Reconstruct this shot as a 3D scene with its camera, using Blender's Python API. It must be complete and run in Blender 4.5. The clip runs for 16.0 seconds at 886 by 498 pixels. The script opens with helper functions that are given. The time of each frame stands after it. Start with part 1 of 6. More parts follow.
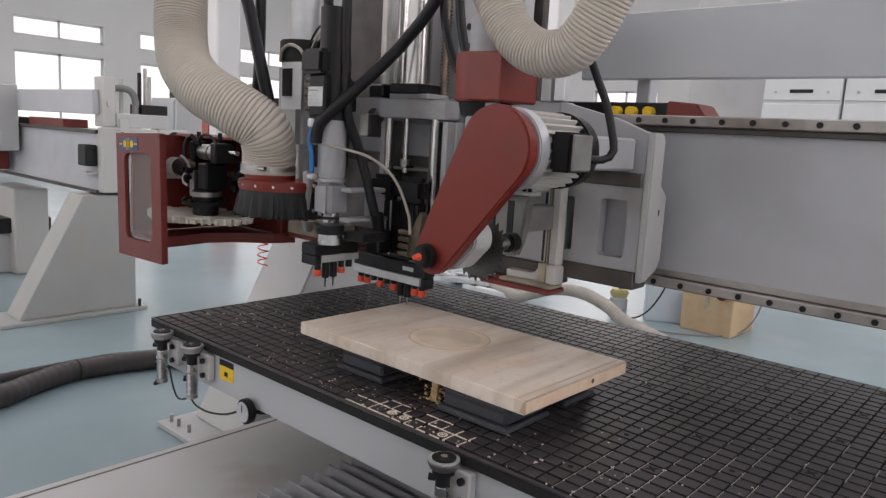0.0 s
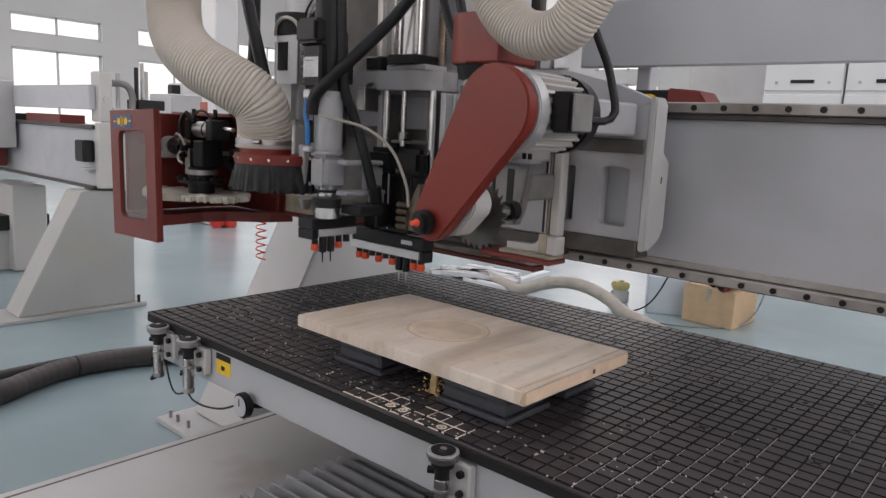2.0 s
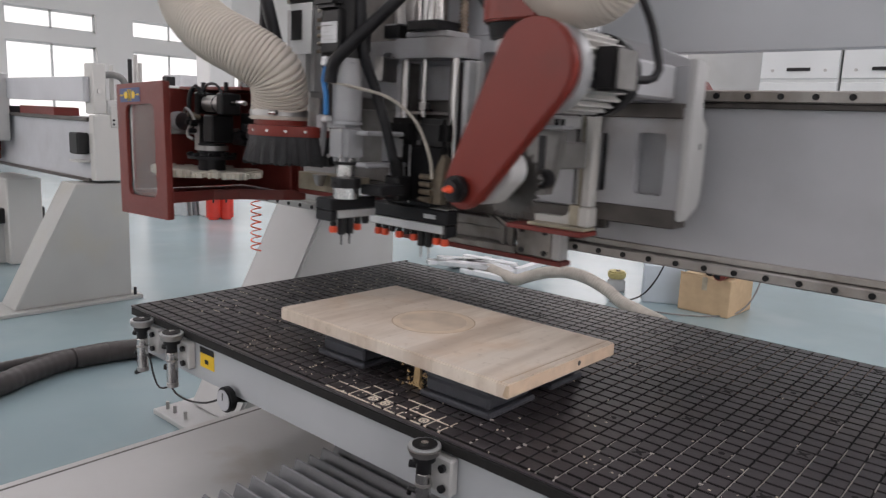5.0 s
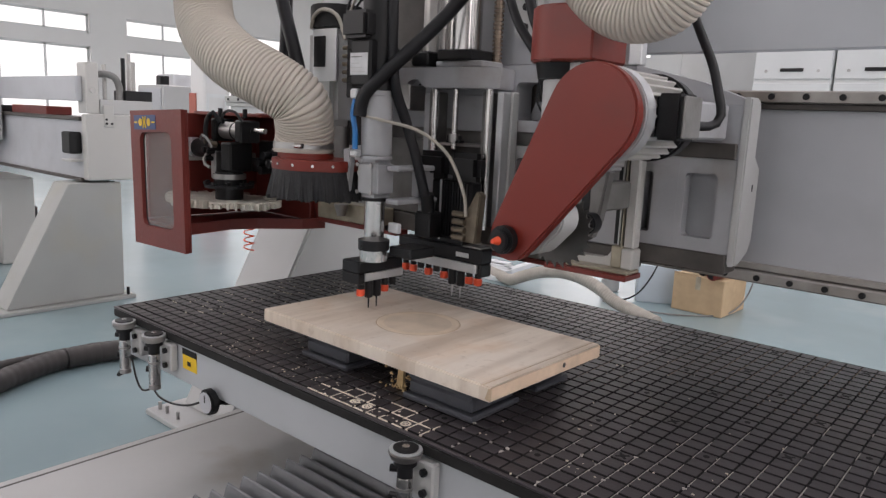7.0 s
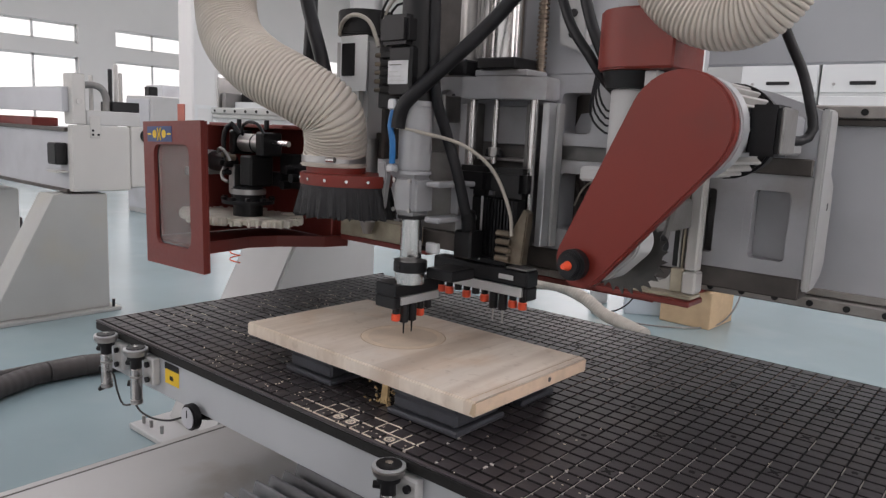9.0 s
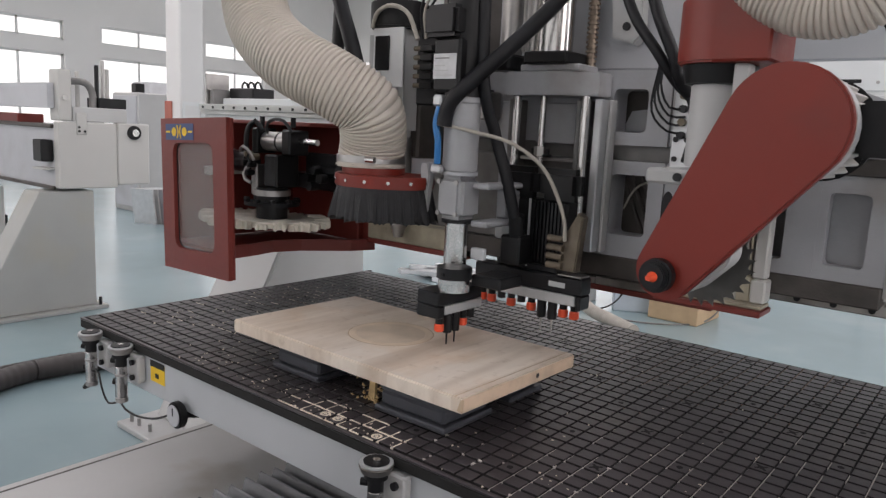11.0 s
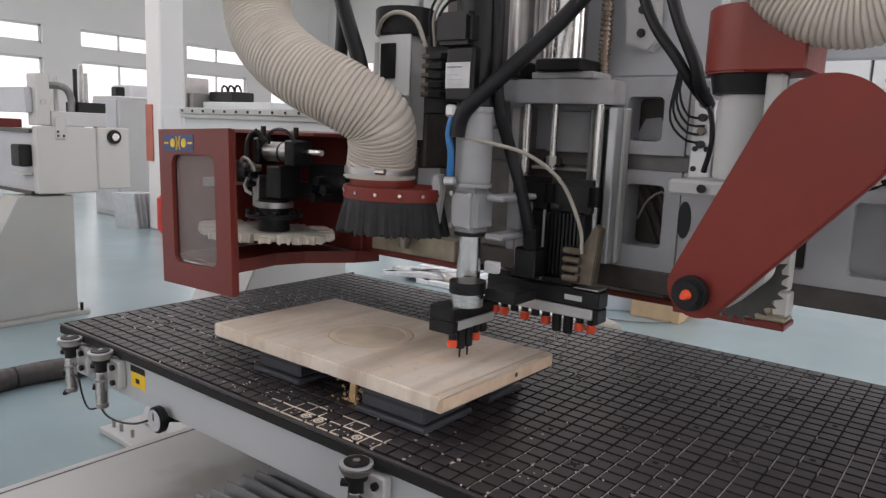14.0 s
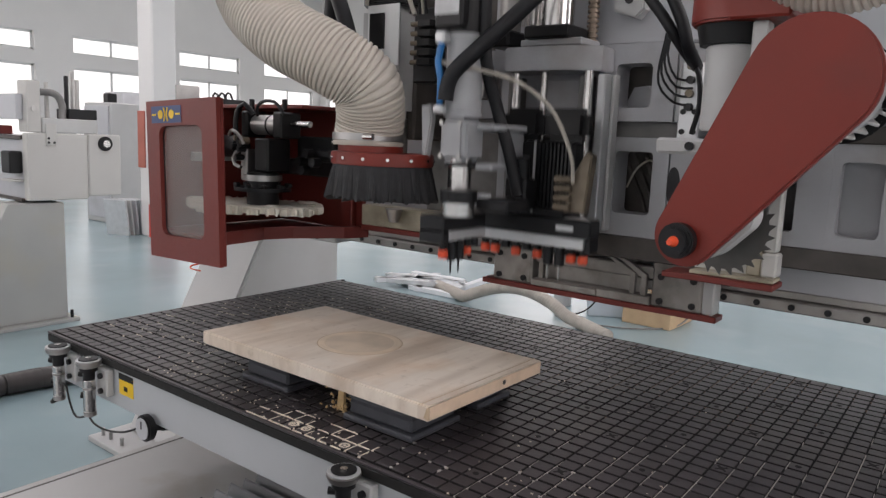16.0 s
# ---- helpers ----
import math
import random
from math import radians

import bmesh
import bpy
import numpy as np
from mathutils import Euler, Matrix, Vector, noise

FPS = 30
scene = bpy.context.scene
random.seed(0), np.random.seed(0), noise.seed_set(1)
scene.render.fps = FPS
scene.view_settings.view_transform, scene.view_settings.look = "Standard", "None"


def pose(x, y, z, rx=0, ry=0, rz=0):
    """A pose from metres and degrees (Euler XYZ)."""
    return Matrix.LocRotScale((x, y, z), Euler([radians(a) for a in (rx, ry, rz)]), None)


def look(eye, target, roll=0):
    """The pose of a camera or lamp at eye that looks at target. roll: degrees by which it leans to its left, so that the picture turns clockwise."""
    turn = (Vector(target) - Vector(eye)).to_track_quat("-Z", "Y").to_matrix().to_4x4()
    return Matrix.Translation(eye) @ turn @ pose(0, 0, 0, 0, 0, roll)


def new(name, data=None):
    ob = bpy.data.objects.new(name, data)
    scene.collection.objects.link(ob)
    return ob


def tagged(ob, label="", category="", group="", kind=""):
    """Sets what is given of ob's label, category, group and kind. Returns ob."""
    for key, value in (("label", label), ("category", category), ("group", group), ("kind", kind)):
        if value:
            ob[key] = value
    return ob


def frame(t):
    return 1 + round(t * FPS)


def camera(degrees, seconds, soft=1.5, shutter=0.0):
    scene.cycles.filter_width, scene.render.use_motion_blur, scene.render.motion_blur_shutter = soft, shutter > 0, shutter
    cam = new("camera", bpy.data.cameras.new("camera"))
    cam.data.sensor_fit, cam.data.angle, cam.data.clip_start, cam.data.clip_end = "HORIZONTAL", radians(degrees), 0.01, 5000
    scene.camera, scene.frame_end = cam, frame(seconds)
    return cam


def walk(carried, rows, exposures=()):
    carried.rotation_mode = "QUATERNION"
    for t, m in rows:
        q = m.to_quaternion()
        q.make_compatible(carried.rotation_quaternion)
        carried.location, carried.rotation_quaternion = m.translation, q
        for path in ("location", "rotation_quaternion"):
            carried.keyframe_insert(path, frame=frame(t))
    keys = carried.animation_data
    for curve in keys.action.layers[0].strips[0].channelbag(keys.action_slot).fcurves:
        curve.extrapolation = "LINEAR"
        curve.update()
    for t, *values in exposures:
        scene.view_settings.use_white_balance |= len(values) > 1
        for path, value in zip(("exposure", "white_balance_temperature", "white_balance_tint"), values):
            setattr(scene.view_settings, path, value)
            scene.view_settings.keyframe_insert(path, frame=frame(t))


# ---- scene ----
cam = camera(63.27, 16.0, soft=1.35, shutter=0.8)
walk(cam, [
    (0.0, pose(0.5954, -1.1263, 1.5108, 81.018, -3.252, 41.725)),
    (0.5, pose(0.5836, -1.1061, 1.4989, 81.105, -3.175, 41.856)),
    (1.0, pose(0.5830, -1.1063, 1.4984, 80.877, -2.905, 41.887)),
    (1.5, pose(0.5842, -1.1053, 1.4970, 80.832, -2.854, 41.904)),
    (2.0, pose(0.5840, -1.1021, 1.4942, 80.629, -2.807, 41.717)),
    (2.5, pose(0.5841, -1.0987, 1.4913, 80.408, -2.589, 41.498)),
    (3.0, pose(0.5846, -1.1003, 1.4897, 79.926, -2.609, 41.654)),
    (3.5, pose(0.5883, -1.0993, 1.4853, 79.527, -2.233, 42.008)),
    (4.0, pose(0.5917, -1.0984, 1.4929, 79.998, -2.316, 41.745)),
    (6.5, pose(0.5957, -1.0904, 1.4909, 79.766, -2.588, 41.191)),
    (7.0, pose(0.6000, -1.0888, 1.4915, 79.910, -2.548, 41.092)),
    (7.5, pose(0.6060, -1.0856, 1.4949, 80.188, -2.626, 40.944)),
    (8.0, pose(0.6137, -1.0793, 1.5020, 80.701, -2.590, 40.632)),
    (8.5, pose(0.6290, -1.0923, 1.5128, 80.875, -2.588, 40.479)),
    (9.0, pose(0.6017, -1.0729, 1.4950, 80.842, -2.715, 40.305)),
    (11.5, pose(0.5998, -1.0758, 1.4895, 80.723, -2.780, 39.352)),
    (12.0, pose(0.6104, -1.0822, 1.4945, 80.765, -2.623, 39.395)),
    (12.5, pose(0.6143, -1.0758, 1.4973, 80.814, -2.336, 39.147)),
    (13.0, pose(0.6153, -1.0765, 1.4945, 80.952, -2.307, 38.827)),
    (13.5, pose(0.6170, -1.0775, 1.4943, 80.811, -2.459, 38.628)),
    (14.0, pose(0.6213, -1.0754, 1.4939, 80.851, -2.339, 38.164)),
    (14.5, pose(0.6265, -1.0721, 1.4932, 80.849, -2.278, 37.779)),
    (15.0, pose(0.6303, -1.0709, 1.4924, 80.977, -2.357, 37.551)),
    (15.5, pose(0.6309, -1.0735, 1.4954, 81.035, -2.469, 37.670)),
    (16.0, pose(0.6336, -1.0715, 1.4983, 81.389, -2.399, 37.642)),
], exposures=[(0.0, -0.43, 6600, 15.0), (4.2, -0.42, 6600, 15.0), (6.3, -0.33, 6600, 15.0), (9.2, -0.35, 6600, 15.0), (11.3, -0.32, 6600, 14.0), (16.0, -0.32, 6600, 14.0)])

# ---- light ----
world = bpy.data.worlds.new("sky_world")
scene.world = world
world.use_nodes = True
wn = world.node_tree.nodes
wl = world.node_tree.links
sky = wn.new("ShaderNodeTexSky")
sky.sky_type = "NISHITA"
sky.sun_disc = False
sky.sun_elevation = radians(40)
sky.sun_rotation = radians(30)
wl.new(sky.outputs[0], wn["Background"].inputs[0])
wn["Background"].inputs[1].default_value = 0.12

sun = new("sun", bpy.data.lights.new("sun", "SUN"))
sun.data.energy, sun.data.angle, sun.data.color = 1.0, radians(12), (1.0, 0.96, 0.9)
sun.matrix_world = look((0, 0, 20), (-4, 6, 14))


def area(name, eye, target, sx, sy, watts, colour=(1, 1, 1)):
    d = bpy.data.lights.new(name, "AREA")
    d.shape, d.size, d.size_y, d.energy, d.color = "RECTANGLE", sx, sy, watts, colour
    ob = new(name, d)
    ob.matrix_world = look(eye, target)
    return ob


# daylight through the roof lights and the tall side windows
DAY = (1.0, 0.95, 0.94)
for sx, watts in ((-9.0, 660), (-1.5, 215), (6.0, 560)):
    area("roof_light", (sx, 4.0, 6.85), (sx, 4.0, 0), 2.2, 16.0, watts, DAY)
area("window_light", (-3.0, 17.6, 4.2), (-3.0, 0.0, 1.0), 18.0, 2.2, 380, DAY)
area("window_light", (9.6, 2.0, 3.6), (0.0, 2.0, 0.6), 14.0, 2.6, 400, DAY)
area("window_light", (-4.0, -7.6, 3.8), (-1.0, 0.0, 0.8), 18.0, 2.2, 410, DAY)
area("window_light", (-19.6, 4.0, 4.2), (0.0, 4.0, 1.0), 18.0, 2.2, 180, DAY)
scene.view_settings.exposure = 0.0


# ---- materials ----
def mat(name, colour, rough=0.5, metal=0.0, var=0.12, scale=6.0, fine=0.0, bump=0.0, stain=None, stain_amount=0.0,
        stain_scale=2.0, coat=0.0, random_tint=0.0, rvar=0.09, spec=0.5):
    """Paint, metal, plastic or rubber with broad mottling, fine grain and stains."""
    m = bpy.data.materials.new(name)
    m.use_nodes = True
    n, l = m.node_tree.nodes, m.node_tree.links
    b = n["Principled BSDF"]
    b.inputs["Roughness"].default_value, b.inputs["Metallic"].default_value = rough, metal
    b.inputs["Coat Weight"].default_value = coat
    b.inputs["Specular IOR Level"].default_value = spec
    tc = n.new("ShaderNodeTexCoord")
    no = n.new("ShaderNodeTexNoise")
    no.inputs["Scale"].default_value, no.inputs["Detail"].default_value = scale, 6.0
    l.new(tc.outputs["Object"], no.inputs["Vector"])
    ramp = n.new("ShaderNodeMapRange")
    ramp.inputs[1].default_value, ramp.inputs[2].default_value = 0.3, 0.7
    ramp.inputs[3].default_value, ramp.inputs[4].default_value = 1.0 - var, 1.0 + var
    l.new(no.outputs[0], ramp.inputs[0])
    mul = n.new("ShaderNodeVectorMath")
    mul.operation = "SCALE"
    mul.inputs[0].default_value = colour
    l.new(ramp.outputs[0], mul.inputs["Scale"])
    out = mul.outputs[0]
    if random_tint:
        oi = n.new("ShaderNodeObjectInfo")
        r2 = n.new("ShaderNodeMapRange")
        r2.inputs[3].default_value, r2.inputs[4].default_value = 1.0 - random_tint, 1.0 + random_tint
        l.new(oi.outputs["Random"], r2.inputs[0])
        m2 = n.new("ShaderNodeVectorMath")
        m2.operation = "SCALE"
        l.new(out, m2.inputs[0])
        l.new(r2.outputs[0], m2.inputs["Scale"])
        out = m2.outputs[0]
    if stain:
        ns = n.new("ShaderNodeTexNoise")
        ns.inputs["Scale"].default_value, ns.inputs["Detail"].default_value = stain_scale, 9.0
        l.new(tc.outputs["Object"], ns.inputs["Vector"])
        cr = n.new("ShaderNodeMapRange")
        cr.inputs[1].default_value, cr.inputs[2].default_value = 0.52, 0.72
        cr.inputs[3].default_value, cr.inputs[4].default_value = 0.0, stain_amount
        l.new(ns.outputs[0], cr.inputs[0])
        mx = n.new("ShaderNodeMix")
        mx.data_type = "RGBA"
        l.new(cr.outputs[0], mx.inputs[0])
        l.new(out, mx.inputs[6])
        mx.inputs[7].default_value = (*stain, 1)
        out = mx.outputs[2]
    l.new(out, b.inputs["Base Color"])
    nf = n.new("ShaderNodeTexNoise")
    nf.inputs["Scale"].default_value, nf.inputs["Detail"].default_value = scale * 14, 4.0
    l.new(tc.outputs["Object"], nf.inputs["Vector"])
    rr = n.new("ShaderNodeMapRange")
    rr.inputs[3].default_value, rr.inputs[4].default_value = max(0.03, rough - rvar), min(1.0, rough + rvar)
    l.new(nf.outputs[0], rr.inputs[0])
    l.new(rr.outputs[0], b.inputs["Roughness"])
    if bump:
        bp = n.new("ShaderNodeBump")
        bp.inputs["Strength"].default_value, bp.inputs["Distance"].default_value = bump, 0.002
        l.new(nf.outputs[0], bp.inputs["Height"])
        l.new(bp.outputs[0], b.inputs["Normal"])
    return m


def glow(name, colour, strength):
    m = bpy.data.materials.new(name)
    m.use_nodes = True
    n, l = m.node_tree.nodes, m.node_tree.links
    e = n.new("ShaderNodeEmission")
    e.inputs[0].default_value, e.inputs[1].default_value = (*colour, 1), strength
    l.new(e.outputs[0], n["Material Output"].inputs[0])
    return m


GREY = mat("grey_paint", (0.455, 0.462, 0.485), 0.42, var=0.06, scale=3, bump=0.15, stain=(0.17, 0.16, 0.15), stain_amount=0.25)
GREY_CAST = mat("grey_cast_paint", (0.37, 0.374, 0.39), 0.48, var=0.08, scale=7, bump=0.35, stain=(0.22, 0.19, 0.16), stain_amount=0.5, stain_scale=6)
# real grime, and on some head parts shade put into the colour
GRIME_SHADE = mat("grime_and_shade_grey", (0.19, 0.185, 0.18), 0.5, var=0.25, scale=9, bump=0.35, stain=(0.05, 0.042, 0.035), stain_amount=0.7, stain_scale=5)
GREASY = mat("greasy_cast_iron", (0.29, 0.27, 0.25), 0.42, metal=0.15, var=0.3, scale=10, bump=0.35, stain=(0.05, 0.04, 0.032), stain_amount=0.7, stain_scale=9)
BRASSY = mat("greasy_valve_metal", (0.14, 0.115, 0.085), 0.45, metal=0.5, var=0.3, scale=25, bump=0.3)
GREY_LIGHT = mat("light_grey_paint", (0.46, 0.46, 0.455), 0.45, var=0.05, scale=3, bump=0.15, stain=(0.3, 0.28, 0.25), stain_amount=0.2)
CREAM = mat("cream_paint", (0.50, 0.49, 0.47), 0.45, var=0.04, scale=2, bump=0.1, stain=(0.42, 0.40, 0.34), stain_amount=0.3)
WHITE = mat("white_paint", (0.72, 0.73, 0.73), 0.5, var=0.04, scale=2)
WALL = mat("wall_paint", (0.74, 0.73, 0.72), 0.7, var=0.04, scale=0.6)
RED = mat("red_oxide_paint", (0.185, 0.0195, 0.0115), 0.42, spec=0.4, var=0.07, scale=5, bump=0.05, stain=(0.10, 0.03, 0.025), stain_amount=0.35, stain_scale=6)
RED_SHEET = mat("red_sheet_paint", (0.165, 0.026, 0.020), 0.42, spec=0.4, var=0.08, scale=5, bump=0.1)
BLACK = mat("black_plastic", (0.008, 0.008, 0.009), 0.42, spec=0.3, var=0.2, scale=12, bump=0.1)
BLACK_METAL = mat("black_oxide", (0.015, 0.015, 0.017), 0.38, metal=0.3, spec=0.35, var=0.2, scale=15, bump=0.2)
RUBBER = mat("black_rubber", (0.008, 0.008, 0.010), 0.46, spec=0.35, var=0.2, scale=20, bump=0.2)
STEEL = mat("bright_steel", (0.62, 0.61, 0.60), 0.24, metal=1.0, var=0.08, scale=10)
STEEL_DULL = mat("dull_steel", (0.42, 0.41, 0.40), 0.42, metal=1.0, var=0.15, scale=12, bump=0.2, stain=(0.2, 0.17, 0.13), stain_amount=0.4)
ALU = mat("aluminium", (0.58, 0.59, 0.60), 0.42, metal=0.55, var=0.08, scale=14, bump=0.15)
# lit copies of the beam's grey and rail colours, for its bright end
LIT_GREY = mat("lit_grey_paint", (0.60, 0.625, 0.63), 0.45, var=0.05, scale=3, bump=0.1, stain=(0.4, 0.38, 0.34), stain_amount=0.2)
LIT_RAIL = mat("lit_rail_paint", (0.50, 0.51, 0.49), 0.5, var=0.12, scale=9, bump=0.2, stain=(0.25, 0.23, 0.2), stain_amount=0.4)
LIT_RAIL_STEEL = mat("lit_rail_steel", (0.36, 0.36, 0.35), 0.45, metal=0.3, var=0.15, scale=12, bump=0.15)
RAIL = mat("rail_steel", (0.36, 0.34, 0.32), 0.45, metal=0.7, var=0.15, scale=14, bump=0.2, stain=(0.16, 0.12, 0.09), stain_amount=0.6, stain_scale=4)
# dark greasy iron; on back_column it paints the shade inside the head
GREASE_SHADE = mat("greasy_and_shaded_dark_iron", (0.075, 0.066, 0.06), 0.5, metal=0.2, var=0.25, scale=14, bump=0.3)
HOSE = mat("cream_hose", (0.53, 0.48, 0.42), 0.55, var=0.08, scale=8, bump=0.15, stain=(0.42, 0.38, 0.31), stain_amount=0.35, stain_scale=4)
PHENOLIC = mat("black_phenolic", (0.040, 0.034, 0.037), 0.36, spec=0.45, var=0.22, scale=5, bump=0.3, stain=(0.085, 0.07, 0.062), stain_amount=0.5, stain_scale=3.5, random_tint=0.14)
# near black: the shade in grooves and bores is put into the colour
RECESS_SHADE = mat("recess_shade_black", (0.006, 0.0055, 0.0055), 0.8, var=0.3, scale=9)
ORANGE = mat("orange_plastic", (0.75, 0.085, 0.03), 0.4, var=0.08, scale=20)
BLUE = mat("blue_tube", (0.02, 0.16, 0.42), 0.35, var=0.05, scale=10)
YELLOW = mat("yellow_label", (0.80, 0.52, 0.02), 0.5, var=0.06, scale=20)
CARD = mat("cardboard", (0.50, 0.36, 0.22), 0.8, var=0.08, scale=12, bump=0.2)
CARTON = mat("pale_carton", (0.50, 0.56, 0.61), 0.6, var=0.06, scale=5)
LABEL = mat("scuffed_label", (0.55, 0.55, 0.56), 0.5, var=0.12, scale=40)
PAPER = mat("white_card", (0.74, 0.76, 0.78), 0.6, var=0.04, scale=5)
CHIP = mat("wood_chip", (0.52, 0.37, 0.19), 0.8, var=0.25, scale=40, bump=0.4)
FINE_DUST = mat("fine dust", (0.58, 0.54, 0.5), 0.9, var=0.2, scale=60, bump=0.5)
DUST = mat("sawdust", (0.75, 0.67, 0.55), 0.9, var=0.15, scale=60, bump=0.5)
FOAM = mat("cream_plastic", (0.70, 0.66, 0.58), 0.6, var=0.12, scale=30, bump=0.4)
PAD = mat("grey_rubber_pad", (0.052, 0.055, 0.066), 0.45, var=0.15, scale=12, bump=0.3)
FABRIC = mat("bellows_fabric", (0.165, 0.168, 0.178), 0.5, var=0.15, scale=8, bump=0.3, stain=(0.2, 0.19, 0.17), stain_amount=0.3)
BLADE = mat("saw_blade_steel", (0.10, 0.095, 0.09), 0.45, metal=0.8, var=0.2, scale=20)
OILED = mat("yellow_grease", (0.36, 0.32, 0.24), 0.4, var=0.3, scale=14)
GLASS_GLOW = glow("bright_window_sky", (1.0, 0.99, 0.98), 1.6)
BADGE = mat("blue_badge", (0.025, 0.05, 0.16), 0.4, var=0.05, scale=10)
BRISTLE = mat("black_bristle", (0.011, 0.011, 0.013), 0.6, var=0.5, scale=60, bump=0.6)
APRON = mat("apron_paint", (0.44, 0.46, 0.48), 0.42, var=0.05, scale=3, bump=0.15, stain=(0.33, 0.33, 0.33), stain_amount=0.3)
OILHOSE = mat("oil_hose", (0.40, 0.37, 0.32), 0.45, var=0.12, scale=12)
BED = mat("bed_paint", (0.485, 0.478, 0.47), 0.5, var=0.05, scale=2, bump=0.15, stain=(0.30, 0.225, 0.15), stain_amount=0.6, stain_scale=3.0)
SAGE = mat("leg_paint", (0.355, 0.36, 0.345), 0.5, var=0.06, scale=2, bump=0.1, stain=(0.38, 0.35, 0.26), stain_amount=0.35, stain_scale=3)
DUCT = mat("dark_duct", (0.045, 0.038, 0.037), 0.42, var=0.25, scale=5, bump=0.2, stain=(0.10, 0.085, 0.08), stain_amount=0.5, stain_scale=2)
FLOOR = mat("blue_epoxy_floor", (0.25, 0.335, 0.36), 0.25, spec=0.7, var=0.10, scale=0.6, rvar=0.02, stain=(0.33, 0.40, 0.415), stain_amount=0.65, stain_scale=1.1)


def wood_material():
    m = bpy.data.materials.new("pine_block_board")
    m.use_nodes = True
    n, l = m.node_tree.nodes, m.node_tree.links
    b = n["Principled BSDF"]
    b.inputs["Roughness"].default_value = 0.55
    tc = n.new("ShaderNodeTexCoord")
    sep = n.new("ShaderNodeSeparateXYZ")
    l.new(tc.outputs["Object"], sep.inputs[0])
    # staves across the board
    fl = n.new("ShaderNodeMath")
    fl.operation = "MULTIPLY"
    fl.inputs[1].default_value = 11.0
    l.new(sep.outputs[0], fl.inputs[0])
    fr = n.new("ShaderNodeMath")
    fr.operation = "FLOOR"
    l.new(fl.outputs[0], fr.inputs[0])
    wn_ = n.new("ShaderNodeTexWhiteNoise")
    wn_.noise_dimensions = "1D"
    l.new(fr.outputs[0], wn_.inputs["W"])
    mp = n.new("ShaderNodeMapping")
    mp.inputs["Scale"].default_value = (26, 3.0, 10)
    l.new(tc.outputs["Object"], mp.inputs[0])
    no = n.new("ShaderNodeTexNoise")
    no.inputs["Scale"].default_value, no.inputs["Detail"].default_value, no.inputs["Distortion"].default_value = 1.6, 7, 0.6
    l.new(mp.outputs[0], no.inputs["Vector"])
    n2 = n.new("ShaderNodeTexNoise")
    n2.inputs["Scale"].default_value, n2.inputs["Detail"].default_value = 4.5, 5
    l.new(tc.outputs["Object"], n2.inputs["Vector"])
    a = n.new("ShaderNodeMath")
    a.operation = "MULTIPLY_ADD"
    a.inputs[1].default_value = 0.42
    l.new(no.outputs[0], a.inputs[0])
    half = n.new("ShaderNodeMath")
    half.operation = "MULTIPLY"
    half.inputs[1].default_value = 0.17
    l.new(wn_.outputs[0], half.inputs[0])
    l.new(half.outputs[0], a.inputs[2])
    a2 = n.new("ShaderNodeMath")
    a2.operation = "MULTIPLY_ADD"
    a2.inputs[1].default_value = 0.62
    l.new(n2.outputs[0], a2.inputs[0])
    l.new(a.outputs[0], a2.inputs[2])
    cr = n.new("ShaderNodeValToRGB")
    cr.color_ramp.elements[0].position, cr.color_ramp.elements[0].color = 0.30, (0.50, 0.40, 0.31, 1)
    cr.color_ramp.elements[1].position, cr.color_ramp.elements[1].color = 0.76, (0.82, 0.725, 0.62, 1)
    l.new(a2.outputs[0], cr.inputs[0])
    # weathered grey patches and warm streaks
    col = cr.outputs[0]
    for sc_, lo, hi, amount, tint in ((2.6, 0.48, 0.72, 0.55, (0.60, 0.545, 0.49, 1)), (7.0, 0.55, 0.75, 0.45, (0.64, 0.43, 0.27, 1)), (38.0, 0.60, 0.75, 0.35, (0.36, 0.26, 0.18, 1))):
        nz = n.new("ShaderNodeTexNoise")
        nz.inputs["Scale"].default_value, nz.inputs["Detail"].default_value = sc_, 6
        l.new(tc.outputs["Object"], nz.inputs["Vector"])
        mr = n.new("ShaderNodeMapRange")
        mr.inputs[1].default_value, mr.inputs[2].default_value, mr.inputs[4].default_value = lo, hi, amount
        l.new(nz.outputs[0], mr.inputs[0])
        mx = n.new("ShaderNodeMix")
        mx.data_type = "RGBA"
        l.new(mr.outputs[0], mx.inputs[0])
        l.new(col, mx.inputs[6])
        mx.inputs[7].default_value = tint
        col = mx.outputs[2]
    # darker heartwood streaks lengthwise of the staves
    for at_x, half_w, lean, amount in ((0.115, 0.05, 0.10, 0.75), (-0.215, 0.03, -0.06, 0.4), (0.31, 0.022, 0.05, 0.45)):
        sh = n.new("ShaderNodeMath")
        sh.operation = "MULTIPLY_ADD"
        sh.inputs[1].default_value = lean
        l.new(sep.outputs[1], sh.inputs[0])
        l.new(sep.outputs[0], sh.inputs[2])
        sb = n.new("ShaderNodeMath")
        sb.operation = "SUBTRACT"
        sb.inputs[1].default_value = at_x
        l.new(sh.outputs[0], sb.inputs[0])
        ab = n.new("ShaderNodeMath")
        ab.operation = "ABSOLUTE"
        l.new(sb.outputs[0], ab.inputs[0])
        band = n.new("ShaderNodeMapRange")
        band.inputs[1].default_value, band.inputs[2].default_value = half_w * 0.2, half_w
        band.inputs[3].default_value, band.inputs[4].default_value = amount, 0.0
        l.new(ab.outputs[0], band.inputs[0])
        fade = n.new("ShaderNodeMath")
        fade.operation = "MULTIPLY"
        l.new(band.outputs[0], fade.inputs[0])
        l.new(n2.outputs[0], fade.inputs[1])
        mx = n.new("ShaderNodeMix")
